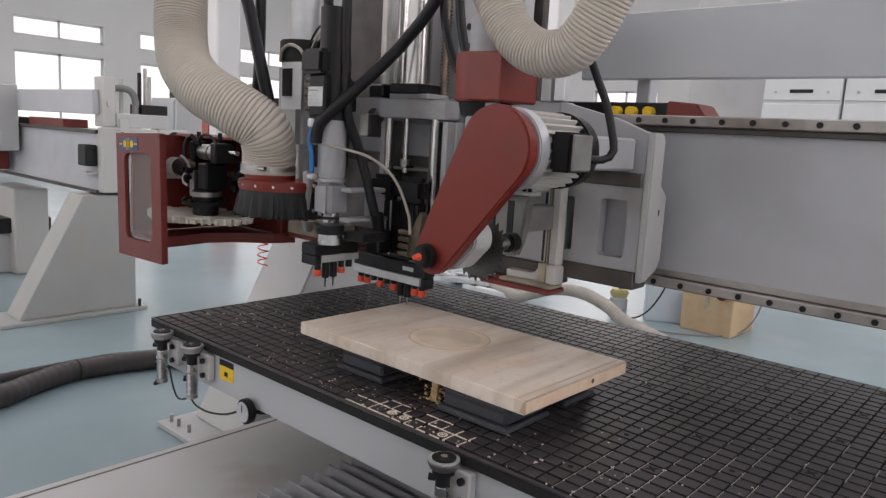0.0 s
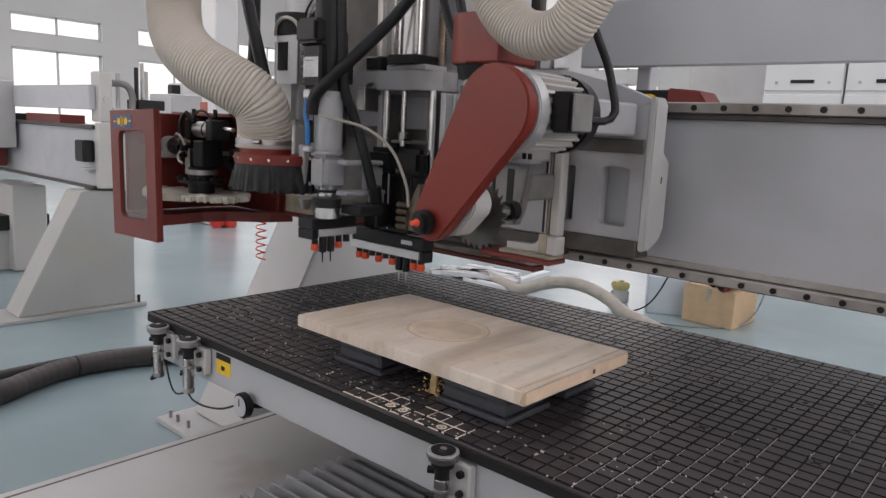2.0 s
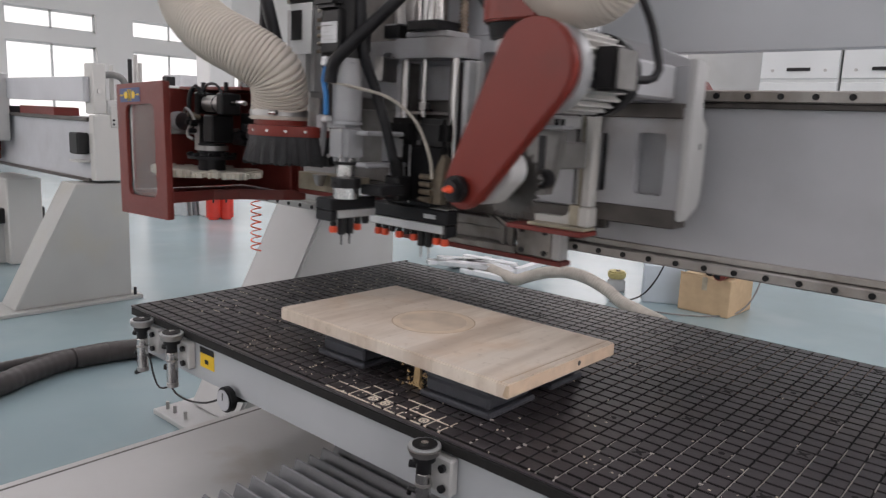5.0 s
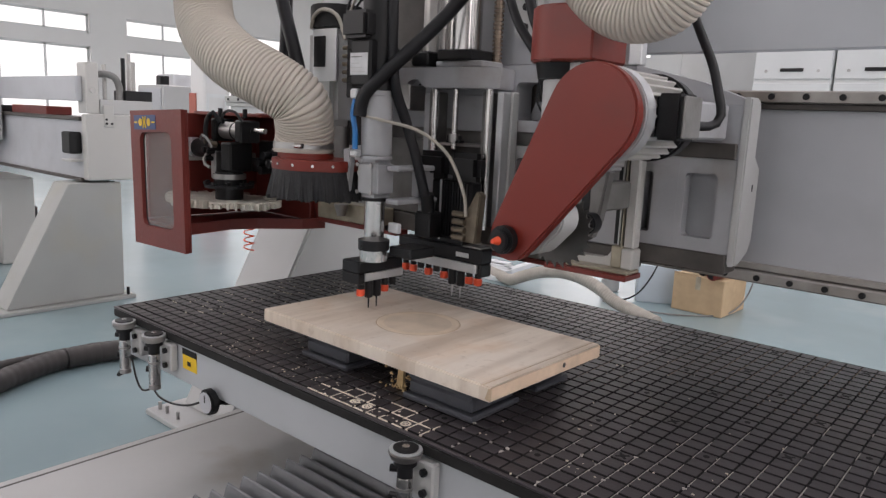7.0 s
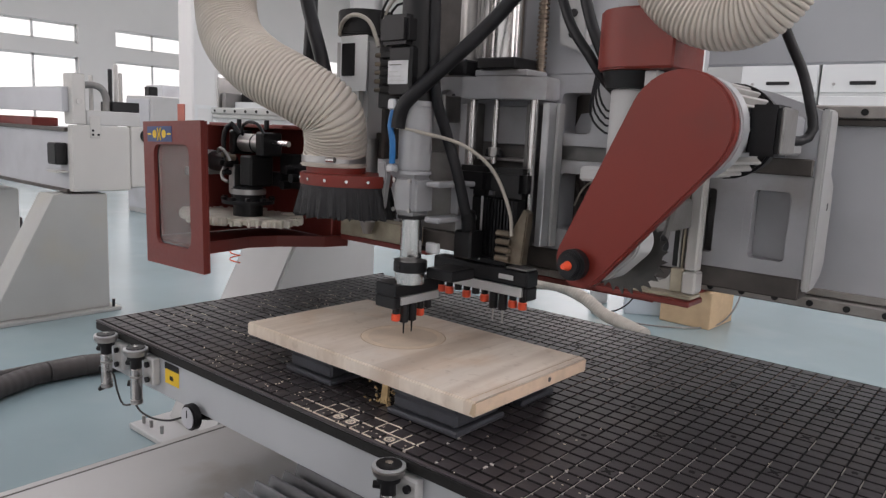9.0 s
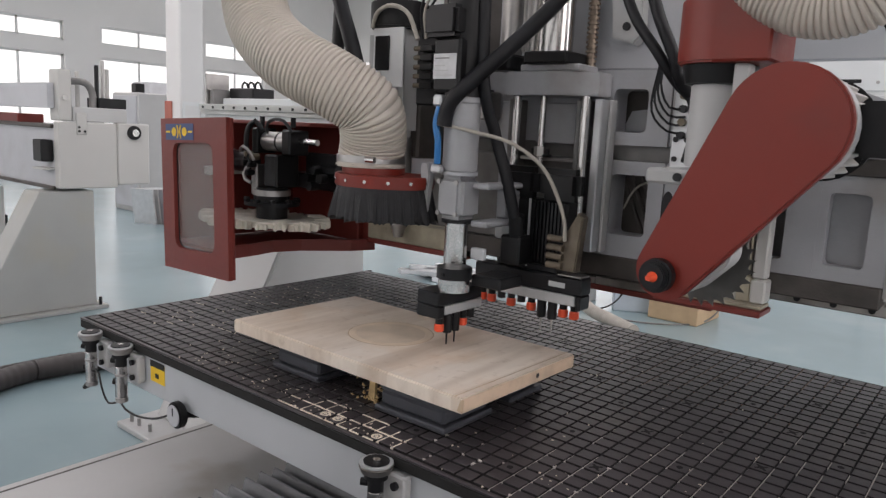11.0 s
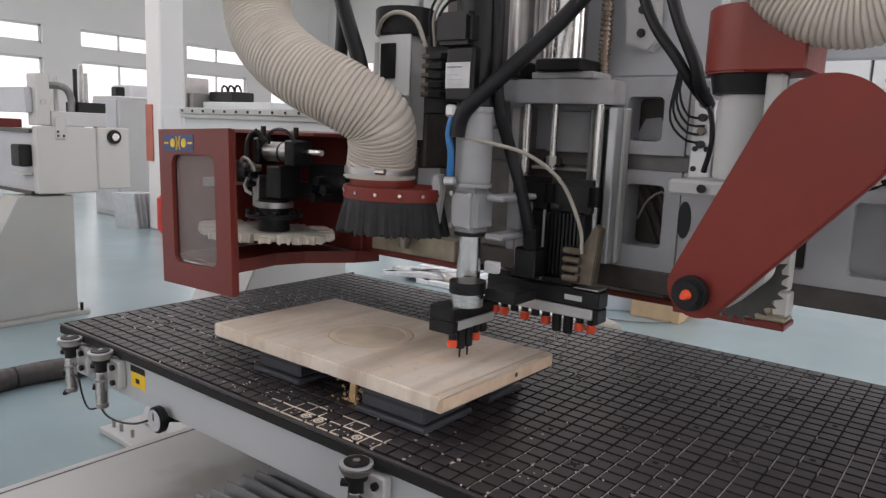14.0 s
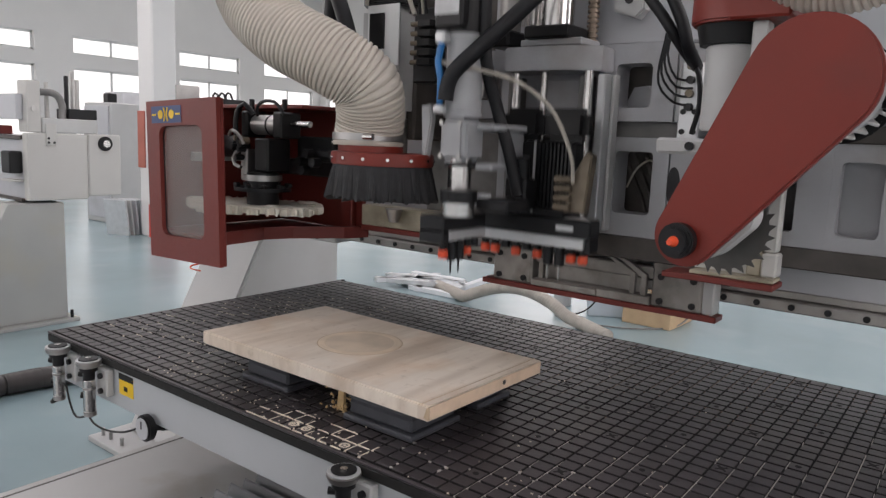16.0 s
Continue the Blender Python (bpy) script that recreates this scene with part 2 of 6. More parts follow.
        mx.data_type = "RGBA"
        l.new(fade.outputs[0], mx.inputs[0])
        l.new(col, mx.inputs[6])
        mx.inputs[7].default_value = (0.36, 0.245, 0.16, 1)
        col = mx.outputs[2]
    l.new(col, b.inputs["Base Color"])
    bp = n.new("ShaderNodeBump")
    bp.inputs["Strength"].default_value, bp.inputs["Distance"].default_value = 0.25, 0.001
    l.new(no.outputs[0], bp.inputs["Height"])
    l.new(bp.outputs[0], b.inputs["Normal"])
    return m


WOOD = wood_material()


def clear_sheet():
    m = bpy.data.materials.new("clear_plastic_sheet")
    m.use_nodes = True
    n, l = m.node_tree.nodes, m.node_tree.links
    b = n["Principled BSDF"]
    b.inputs["Base Color"].default_value, b.inputs["Roughness"].default_value = (0.5, 0.47, 0.45, 1), 0.2
    t = n.new("ShaderNodeBsdfTransparent")
    mx = n.new("ShaderNodeMixShader")
    mx.inputs[0].default_value = 0.21
    l.new(t.outputs[0], mx.inputs[1])
    l.new(b.outputs[0], mx.inputs[2])
    l.new(mx.outputs[0], n["Material Output"].inputs[0])
    return m


CLEAR = clear_sheet()


# ---- mesh helpers ----
def place(ob, parent):
    if parent is not None:
        ob.parent = parent
    return ob


def part(name, bm, material, parent=None, label="", at=None, smooth=True):
    """One bmesh as one mesh object under a thing or a part."""
    me = bpy.data.meshes.new(name)
    bmesh.ops.recalc_face_normals(bm, faces=bm.faces)
    bm.to_mesh(me)
    bm.free()
    me.materials.append(material)
    if smooth:
        for pl in me.polygons:
            pl.use_smooth = True
        me.set_sharp_from_angle(angle=radians(35))
    ob = new(name, me)
    place(ob, parent)
    if at is not None:
        ob.matrix_basis = at
    if label:
        tagged(ob, label)
    return ob


def thing(name, label, category, group="", kind="", at=None):
    ob = new(name)
    ob.empty_display_size = 0.05
    if at is not None:
        ob.matrix_basis = at
    return tagged(ob, label, category, group, kind)


def box(x0, x1, y0, y1, z0, z1, bevel=0.004, seg=1, bm=None):
    own = bm is None
    bm = bm or bmesh.new()
    tmp = bmesh.new()
    bmesh.ops.create_cube(tmp, size=1)
    for v in tmp.verts:
        v.co = Vector(((x0 + x1) / 2 + v.co.x * (x1 - x0), (y0 + y1) / 2 + v.co.y * (y1 - y0), (z0 + z1) / 2 + v.co.z * (z1 - z0)))
    if bevel:
        bmesh.ops.bevel(tmp, geom=tmp.edges[:], offset=min(bevel, 0.45 * min(x1 - x0, y1 - y0, z1 - z0)), segments=seg, affect="EDGES")
    merge(bm, tmp)
    return bm


def merge(bm, tmp):
    me = bpy.data.meshes.new("tmp")
    tmp.to_mesh(me)
    tmp.free()
    bm.from_mesh(me)
    bpy.data.meshes.remove(me)


def rod(p, q, r0, r1=None, n=24, bevel=0.0, bm=None):
    """A cylinder or cone from p to q."""
    bm = bm or bmesh.new()
    tmp = bmesh.new()
    p, q = Vector(p), Vector(q)
    bmesh.ops.create_cone(tmp, cap_ends=True, segments=n, radius1=r0, radius2=r0 if r1 is None else r1, depth=(q - p).length)
    if bevel:
        rim = [e for e in tmp.edges if any(len(f.verts) > 4 for f in e.link_faces)]
        bmesh.ops.bevel(tmp, geom=rim, offset=bevel, segments=2, affect="EDGES")
    m = Matrix.Translation((p + q) / 2) @ (q - p).to_track_quat("Z", "Y").to_matrix().to_4x4()
    bmesh.ops.transform(tmp, matrix=m, verts=tmp.verts)
    merge(bm, tmp)
    return bm


def prism(poly, a0, a1, axis="y", bevel=0.0, bm=None):
    """A polygon pushed along an axis. For axis y the points are (x, z), for x (y, z), for z (x, y)."""
    bm = bm or bmesh.new()
    tmp = bmesh.new()

    def co(u, v, a):
        return (u, a, v) if axis == "y" else (a, u, v) if axis == "x" else (u, v, a)
    f0 = [tmp.verts.new(co(u, v, a0)) for u, v in poly]
    f1 = [tmp.verts.new(co(u, v, a1)) for u, v in poly]
    tmp.faces.new(f0)
    tmp.faces.new(f1[::-1])
    k = len(poly)
    for i in range(k):
        tmp.faces.new((f0[i], f0[(i + 1) % k], f1[(i + 1) % k], f1[i]))
    bmesh.ops.recalc_face_normals(tmp, faces=tmp.faces)
    if bevel:
        rim = [e for e in tmp.edges if any(len(f.verts) == k and k > 4 for f in e.link_faces)] if k > 4 else tmp.edges[:]
        bmesh.ops.bevel(tmp, geom=rim, offset=bevel, segments=2, affect="EDGES")
    merge(bm, tmp)
    return bm


def curve_points(ctrl, step=0.02):
    """A smooth line through the control points (Catmull-Rom), evenly stepped."""
    c = [Vector(p) for p in ctrl]
    c = [c[0] * 2 - c[1]] + c + [c[-1] * 2 - c[-2]]
    pts = []
    for i in range(1, len(c) - 2):
        for k in range(24):
            t = k / 24
            a, b, d, e = c[i - 1], c[i], c[i + 1], c[i + 2]
            pts.append(0.5 * ((2 * b) + (d - a) * t + (2 * a - 5 * b + 4 * d - e) * t * t + (3 * b - a - 3 * d + e) * t ** 3))
    pts.append(c[-2])
    out, acc = [pts[0]], 0.0
    for a, b in zip(pts, pts[1:]):
        seg = (b - a).length
        while acc + seg >= step:
            a = a + (b - a) * ((step - acc) / seg)
            seg = (b - a).length
            acc = 0.0
            out.append(a.copy())
        acc += seg
    out.append(pts[-1])
    return out


def tube(ctrl, r, n=12, step=0.02, ribs=0.0, pitch=0.02, bm=None):
    """A tube along a line; ribs: how far its rings stand out."""
    bm = bm or bmesh.new()
    st = pitch / 4 if ribs else step
    pts = curve_points(ctrl, st)
    up = Vector((0, 1, 0.01))
    rings = []
    for i, p in enumerate(pts):
        d = (pts[min(i + 1, len(pts) - 1)] - pts[max(i - 1, 0)]).normalized()
        s = d.cross(up)
        if s.length < 1e-3:
            s = d.orthogonal()
        s.normalize()
        u = s.cross(d).normalized()
        rr = r + (ribs * (0, 0.85, 1, 0.85)[i % 4] - ribs if ribs else 0)
        rings.append([bm.verts.new(p + (s * math.cos(a) + u * math.sin(a)) * rr) for a in (k * math.tau / n for k in range(n))])
    for a, b in zip(rings, rings[1:]):
        for k in range(n):
            bm.faces.new((a[k], a[(k + 1) % n], b[(k + 1) % n], b[k]))
    bm.faces.new(rings[0][::-1])
    bm.faces.new(rings[-1])
    return bm


def frame_plate(x0, x1, z0, z1, hx0, hx1, hz0, hz1, r, y0, y1, bm=None, n=5):
    """A plate in the x-z plane with one round-cornered window."""
    bm = bm or bmesh.new()
    inner, outer = [], []
    corners = [(hx1 - r, hz1 - r, 0, x1, z1), (hx0 + r, hz1 - r, 90, x0, z1), (hx0 + r, hz0 + r, 180, x0, z0), (hx1 - r, hz0 + r, 270, x1, z0)]
    for cx, cz, a0, ox, oz in corners:
        for k in range(n):
            a = radians(a0 + 90 * k / (n - 1))
            px_, pz_ = cx + r * math.cos(a), cz + r * math.sin(a)
            inner.append((px_, pz_))
            if k == n // 2:
                outer.append((ox, oz))
            else:
                first = k < n // 2
                horizontal = (a0 in (90, 270)) == first
                outer.append((px_, oz) if horizontal else (ox, pz_))
    m = len(inner)
    vs = [[bm.verts.new((u, y, v)) for u, v in ring] for ring in (inner, outer) for y in (y0, y1)]
    i0, i1, o0, o1 = vs
    for k in range(m):
        j = (k + 1) % m
        bm.faces.new((o0[k], o0[j], i0[j], i0[k]))
        bm.faces.new((i1[k], i1[j], o1[j], o1[k]))
        bm.faces.new((i0[k], i0[j], i1[j], i1[k]))
        bm.faces.new((o1[k], o1[j], o0[j], o0[k]))
    return bm


def teardrop(c0, r0, c1, r1, n=20):
    """The outline round two circles, in x-z."""
    (ax, az), (bx, bz) = c0, c1
    d = math.hypot(bx - ax, bz - az)
    th = math.atan2(bz - az, bx - ax)
    ph = math.acos((r0 - r1) / d)
    pts = []
    for k in range(n + 1):
        a = th + ph + (math.tau - 2 * ph) * k / n
        pts.append((ax + r0 * math.cos(a), az + r0 * math.sin(a)))
    for k in range(n + 1):
        a = th - ph + 2 * ph * k / n
        pts.append((bx + r1 * math.cos(a), bz + r1 * math.sin(a)))
    return pts


# ---- hall ----
def structure(name, bm, material, label, at=None, parent=None):
    ob = part(name, bm, material, parent, at=at)
    return tagged(ob, label, kind="structure")


structure("floor", box(-20, 10, -8, 18, -0.1, 0, 0), FLOOR, "pale blue glossy epoxy factory floor")


def hall_wall(name, a, b, label, top=5.2):
    """A wall from a to b with tall window openings, its piers and the bright sky behind the panes."""
    a, b = Vector((a[0], a[1], 0)), Vector((b[0], b[1], 0))
    d = (b - a).normalized()
    length = (b - a).length
    turn = Matrix.Translation(a) @ Matrix.Rotation(math.atan2(d.y, d.x), 4, "Z")
    bm = bmesh.new()
    box(0, length, -0.15, 0.15, 0, 0.9, 0, bm=bm)
    box(0, length, -0.15, 0.15, 3.05, 3.4, 0, bm=bm)
    box(0, length, -0.15, 0.15, top, 7.0, 0, bm=bm)
    n = int(length // 3.0)
    for i in range(n + 1):
        x = i * length / n
        box(max(0, x - 0.5), min(length, x + 0.5), -0.15, 0.15, 0.9, 3.05, 0, bm=bm)
        box(max(0, x - 0.5), min(length, x + 0.5), -0.15, 0.15, 3.4, top, 0, bm=bm)
    wall = structure(name, bm, WALL, label, at=turn)
    for i in range(n):
        x0, x1 = i * length / n + 0.5, (i + 1) * length / n - 0.5
        for z0, z1 in ((0.9, 3.05), (3.4, top)):
            fr = bmesh.new()
            for u0, u1, w0, w1 in ((x0, x1, z0, z0 + 0.06), (x0, x1, z1 - 0.06, z1), (x0, x0 + 0.06, z0, z1), (x1 - 0.06, x1, z0, z1),
                                   ((x0 + x1) / 2 - 0.03, (x0 + x1) / 2 + 0.03, z0, z1)):
                box(u0, u1, -0.04, 0.04, w0, w1, 0, bm=fr)
            win = part("window_frame", fr, WHITE, wall)
            part("pane", box(x0, x1, -0.012, 0.0, z0, z1, 0), GLASS_GLOW, win)
    return wall


hall_wall("wall_north", (-20, 18), (10, 18), "white plastered hall wall with bright windows", 3.9)
hall_wall("wall_west", (-20, -8), (-20, 18), "white plastered hall wall with bright windows", 3.9)
hall_wall("wall_east", (10, -8), (10, 18), "white plastered hall wall with tall bright windows")
hall_wall("wall_south", (-20, -8), (10, -8), "white plastered hall wall with tall bright windows")
roof = bmesh.new()
for x0, x1 in ((-20, -10.2), (-7.8, -2.7), (-0.3, 4.8), (7.2, 10)):
    box(x0, x1, -8, 18, 7.0, 7.15, 0, bm=roof)
box(-20, 10, -8, -4.2, 7.02, 7.14, 0, bm=roof)
box(-20, 10, 12.2, 18, 7.02, 7.14, 0, bm=roof)
for yy in range(-6, 18, 4):
    box(-20, 10, yy - 0.1, yy + 0.1, 6.6, 7.0, 0, bm=roof)
structure("ceiling", roof, WALL, "white sheet roof with beams and long roof lights")


def hall_column(x, y, w=0.4, material=WALL):
    ob = part("hall_column", box(x - w / 2, x + w / 2, y - w / 2, y + w / 2, 0, 7, 0.02), material)
    return tagged(ob, "white painted square hall column on the blue floor", "column", "hall columns", "structure")


nc = hall_column(-8.64, 4.50, 0.36)
part("red_panel", box(-8.82, -8.65, 4.300, 4.3185, 0.95, 1.72, 0.003), mat("faded_red_panel", (0.42, 0.12, 0.085), 0.5, var=0.1, scale=4), nc, "faded red notice panel")
part("notice_frame", frame_plate(-0.16, 0.16, 0.95, 1.72, -0.12, 0.12, 1.0, 1.67, 0.02, -0.012, 0.0), WHITE, nc, at=Matrix.Translation((-8.445, 4.50, 0)) @ Matrix.Rotation(radians(90), 4, "Z"))
hall_column(-4.3, 11.2, 0.6)
hall_column(-8.5, 12.5, 0.6)


# ---- own machine, standing parts ----
def bolt_row(parent, x0, x1, pitch, y, z, r=0.008, axis=(0, -1, 0)):
    me = None
    k = int((x1 - x0) / pitch)
    for i in range(k + 1):
        x = x0 + i * pitch
        if me is None:
            bm = rod((0, 0, 0), Vector(axis) * 0.004, r, n=10)
            ob = part("bolt", bm, BLACK, parent, at=Matrix.Translation((x, y, z)))
            me = ob.data
        else:
            ob = new("bolt", me)
            ob.parent = parent
            ob.matrix_basis = Matrix.Translation((x, y, z))


gantry = thing("gantry_frame", "grey painted steel gantry beam with guide rails on trapezoid legs", "machine frame")
BX0, BX1, BY0, BY1 = -2.415, 2.2, 0.84, 1.36
BS = -1.30
part("beam", box(BS, BX1, BY0, BY1, 1.125, 1.60, 0.006), GREY, gantry)
part("top_rail", box(BS, BX1, 0.815, 0.855, 1.572, 1.602, 0.003), RAIL, gantry, "worn steel guide rail with bolt holes")
part("top_rail_seat", box(BS, BX1, 0.826, 0.838, 1.556, 1.571, 0.002), GREASE_SHADE, gantry)
part("bottom_rail", box(BS, BX1, 0.805, 0.855, 1.118, 1.146, 0.003), RAIL, gantry, "worn steel guide rail with bolt holes")
part("rack", box(BS, BX1, 0.828, 0.8385, 1.148, 1.166, 0.002), RAIL, gantry, "oily steel gear rack")
bolt_row(gantry, BS + 0.035, BX1 - 0.05, 0.08, 0.8145, 1.587)
bolt_row(gantry, BS + 0.055, BX1 - 0.05, 0.08, 0.8045, 1.132)
# end section of the beam: slightly lower, painted as brightly lit, cable chain on top
part("beam_end", box(BX0 + 0.006, BS - 0.001, BY0, BY1, 1.10, 1.561, 0.006), LIT_GREY, gantry, "end section of the beam, grey paint lightened for bright light")
part("top_rail", box(BX0, BS - 0.001, 0.815, 0.8395, 1.534, 1.562, 0.003), LIT_RAIL, gantry, "pale guide rail with bolt holes, coloured as brightly lit")
part("top_rail_seat", box(BX0, BS - 0.001, 0.823, 0.8395, 1.515, 1.5335, 0.002), LIT_RAIL, gantry)
part("bottom_rail", box(BX0, BS - 0.001, 0.805, 0.8395, 1.099, 1.124, 0.003), LIT_RAIL_STEEL, gantry, "guide rail with bolt holes, coloured as brightly lit")
part("rack", box(BX0, BS - 0.001, 0.815, 0.8395, 1.1245, 1.137, 0.002), LIT_RAIL, gantry)
bolt_row(gantry, BX0 + 0.035, BS - 0.04, 0.08, 0.8145, 1.547, r=0.006)
bolt_row(gantry, BX0 + 0.055, BS - 0.04, 0.08, 0.8045, 1.112)
part("chain_tray", box(-2.35, -1.86, 0.90, 1.06, 1.5615, 1.592, 0.003), LIT_GREY, gantry)
part("chain_box", box(-2.345, -2.165, 0.93, 1.05, 1.5925, 1.640, 0.004), BLACK, gantry, "black cable chain")
part("end_post", box(-2.412, -2.402, 0.845, 0.97, 1.5615, 1.70, 0.003), STEEL_DULL, gantry)
part("end_box", box(-2.398, -2.366, 0.86, 0.95, 1.5615, 1.63, 0.003), GRIME_SHADE, gantry)
for k in range(3):
    part("chain_cable", tube([(-2.33 + 0.05 * k, 0.99, 1.64), (-2.325 + 0.05 * k, 0.99, 1.665), (-2.30 + 0.05 * k, 0.99, 1.67), (-2.28 + 0.05 * k, 0.99, 1.64)], 0.005, n=8), RUBBER, gantry)
part("cover_panel", box(-0.80, 2.2, 1.16, 1.20, 1.735, 1.955, 0.004), APRON, gantry, "flat grey sheet cover above the beam")
for px_ in (-0.6, 0.9, 2.0):
    part("cover_post", box(px_, px_ + 0.05, 1.2, 1.26, 1.601, 1.9, 0.004), GREY, gantry)
# leg: slanting front, upright back
leg = prism([(0.68, 0.03), (1.70, 0.03), (1.70, 1.099), (1.235, 1.099)], -2.60, -2.2, "x", bevel=0.012)
part("leg", leg, GREY_LIGHT, gantry, "light grey welded trapezoid leg")
part("leg_foot_plate", box(-2.67, -2.14, 0.52, 1.78, 0.0, 0.028, 0.004), GREY_LIGHT, gantry)
for bx_, by_ in ((-2.62, 0.57), (-2.55, 0.57), (-2.45, 0.57)):
    part("anchor_bolt", rod((bx_, by_, 0.028), (bx_, by_, 0.065), 0.009, n=8), STEEL_DULL, gantry)

bed = thing("machine_bed", "light grey painted steel machine bed with worn rail strip", "machine bed")
part("bed_top", box(-1.58, 1.6, -1.2, 1.8, 0.30, 0.40, 0.008), BED, bed, "cream painted bed cover plate with oil stains")
part("bed_side", box(-1.56, 1.58, -1.18, 1.78, 0.0, 0.299, 0.004), GREY_LIGHT, bed)
part("edge_strip", box(-1.602, -1.583, -1.2, 1.8, 0.355, 0.392, 0.003), GREASE_SHADE, bed, "oily dark edge strip")
part("edge_strip", box(-1.645, -1.604, -1.2, 1.8, 0.34, 0.384, 0.004), BED, bed)
part("edge_strip", box(-1.662, -1.647, -1.2, 1.8, 0.33, 0.362, 0.003), GREASE_SHADE, bed, "oily dark edge strip")
part("edge_strip", box(-1.715, -1.664, -1.2, 1.8, 0.30, 0.345, 0.004), GREY_LIGHT, bed)


def bellows(x0, x1, y0, y1, z, folds):
    """A pleated cover of separate folds parallel to x, lying along y."""
    cover = thing("bellows_cover", "dark grey pleated bellows cover over the table rails on the bed", "bellows")
    p = (y1 - y0) / folds
    bm = bmesh.new()
    pts = [(-p / 2, 0.0), (-0.004, 0.053), (0.0, 0.056), (0.004, 0.053), (p / 2, 0.0), (p / 2 - 0.004, 0.0), (0.0, 0.047), (-p / 2 + 0.004, 0.0)]
    prism(pts, x0, x1, "x", bm=bm)
    for s in (x0, x1):
        prism([(-p / 2, 0.0), (0.0, 0.054), (p / 2, 0.0), (p / 2, -0.128), (-p / 2, -0.128)], s, s + (0.006 if s == x0 else -0.006), "x", bm=bm)
    bmesh.ops.recalc_face_normals(bm, faces=bm.faces)
    first = part("fold", bm, FABRIC, cover, at=Matrix.Translation((0, y0 + p / 2, z)), smooth=False)
    for i in range(1, folds):
        ob = new("fold", first.data)
        ob.parent = cover
        ob.matrix_basis = Matrix.Translation((0, y0 + (i + 0.5) * p, z + 0.003 * math.sin(i * 2.3)))
    return cover


bellows(-0.862, 0.35, -1.05, 0.95, 0.529, 44)


# ---- work table ----
TOP = 0.86
CELL = 0.04
table = thing("work_table", "black gridded vacuum work table on a grey steel frame", "work table")
TX0, TX1, TY0, TY1 = -1.651, 0.86, -0.013, 1.27
part("slab", box(TX0, TX1, TY0, TY1, TOP - 0.032, TOP - 0.007, 0.003), RECESS_SHADE, table, "black phenolic vacuum slab")
# plain border strips round the grid
rim = bmesh.new()
box(TX0, TX1, TY0, -0.003, TOP - 0.0068, TOP - 0.0005, 0.0015, bm=rim)
box(TX0, -1.643, -0.0028, TY1, TOP - 0.0068, TOP - 0.0005, 0.0015, bm=rim)
part("border_strip", rim, PHENOLIC, table)
apron = bmesh.new()
box(TX0 + 0.016, TX1, 0.0, 0.05, TOP - 0.146, TOP - 0.0325, 0.004, bm=apron)
part("front_apron", apron, APRON, table, "grey painted steel table apron")
part("apron_ledge", box(TX0 + 0.08, TX1, 0.0505, 0.3, TOP - 0.146, TOP - 0.134, 0.003), APRON, table)
part("left_apron", box(TX0 + 0.03, TX0 + 0.07, 0.051, 1.22, TOP - 0.175, TOP - 0.037, 0.004), GREY, table)
part("back_apron", box(TX0 + 0.071, TX1, 1.17, 1.22, TOP - 0.175, TOP - 0.037, 0.004), GREY, table)
part("guide_block", box(-0.75, 0.2, 0.45, 0.9, 0.586, TOP - 0.262, 0.004), BLACK_METAL, table, "black carriage block under the table")
part("under_frame", box(-1.3, 0.6, 0.25, 1.1, TOP - 0.26, TOP - 0.191, 0.006), GREASE_SHADE, table)


def stop_cylinder(x, parent):
    """A pneumatic stop: bracket, cylinder, knurled cap and cable."""
    y = -0.045
    s = part("stop_cylinder", rod((x, y, TOP - 0.165), (x, y, TOP - 0.072), 0.0165, n=20, bevel=0.002), STEEL, parent, "polished steel pneumatic stop cylinder")
    part("stop_cap", rod((x, y, TOP - 0.034), (x, y, TOP - 0.016), 0.030, 0.036, n=22, bevel=0.003), STEEL_DULL, s)
    part("cap_rim", rod((x, y, TOP - 0.0158), (x, y, TOP - 0.0125), 0.0335, n=22), ALU, s)
    part("cap_top", rod((x, y, TOP - 0.0123), (x, y, TOP - 0.0095), 0.026, n=22), BLACK, s)
    part("cap_screw", rod((x, y, TOP - 0.0093), (x, y, TOP - 0.007), 0.008, n=10), STEEL, s)
    part("stop_ring", rod((x, y, TOP - 0.0335 - 0.012), (x, y, TOP - 0.0342), 0.024, n=20), BLACK, s)
    part("stop_collar", rod((x, y, TOP - 0.0718), (x, y, TOP - 0.0462), 0.016, n=16), BLACK_METAL, s)
    part("end_cap", rod((x, y, TOP - 0.178), (x, y, TOP - 0.1652), 0.017, n=16), STEEL_DULL, s)
    part("fitting", rod((x - 0.03, y - 0.012, TOP - 0.06), (x - 0.017, y - 0.004, TOP - 0.06), 0.008, n=10), BLACK, s)
    part("bracket", box(x + 0.0, x + 0.056, -0.024, -0.0005, TOP - 0.118, TOP - 0.038, 0.004), GREY_LIGHT, s)
    part("stop_band", rod((x, y, TOP - 0.10), (x, y, TOP - 0.094), 0.0175, n=20), STEEL_DULL, s)
    part("elbow", tube([(x - 0.014, y, TOP - 0.12), (x - 0.032, y - 0.004, TOP - 0.12), (x - 0.036, y - 0.004, TOP - 0.133)], 0.0055, n=8), BLACK, s)
    for zz in (0.056, 0.1):
        part("bracket_bolt", rod((x + 0.038, -0.037, TOP - zz), (x + 0.038, -0.0285, TOP - zz), 0.0085, n=8), BLACK_METAL, s)
    return s


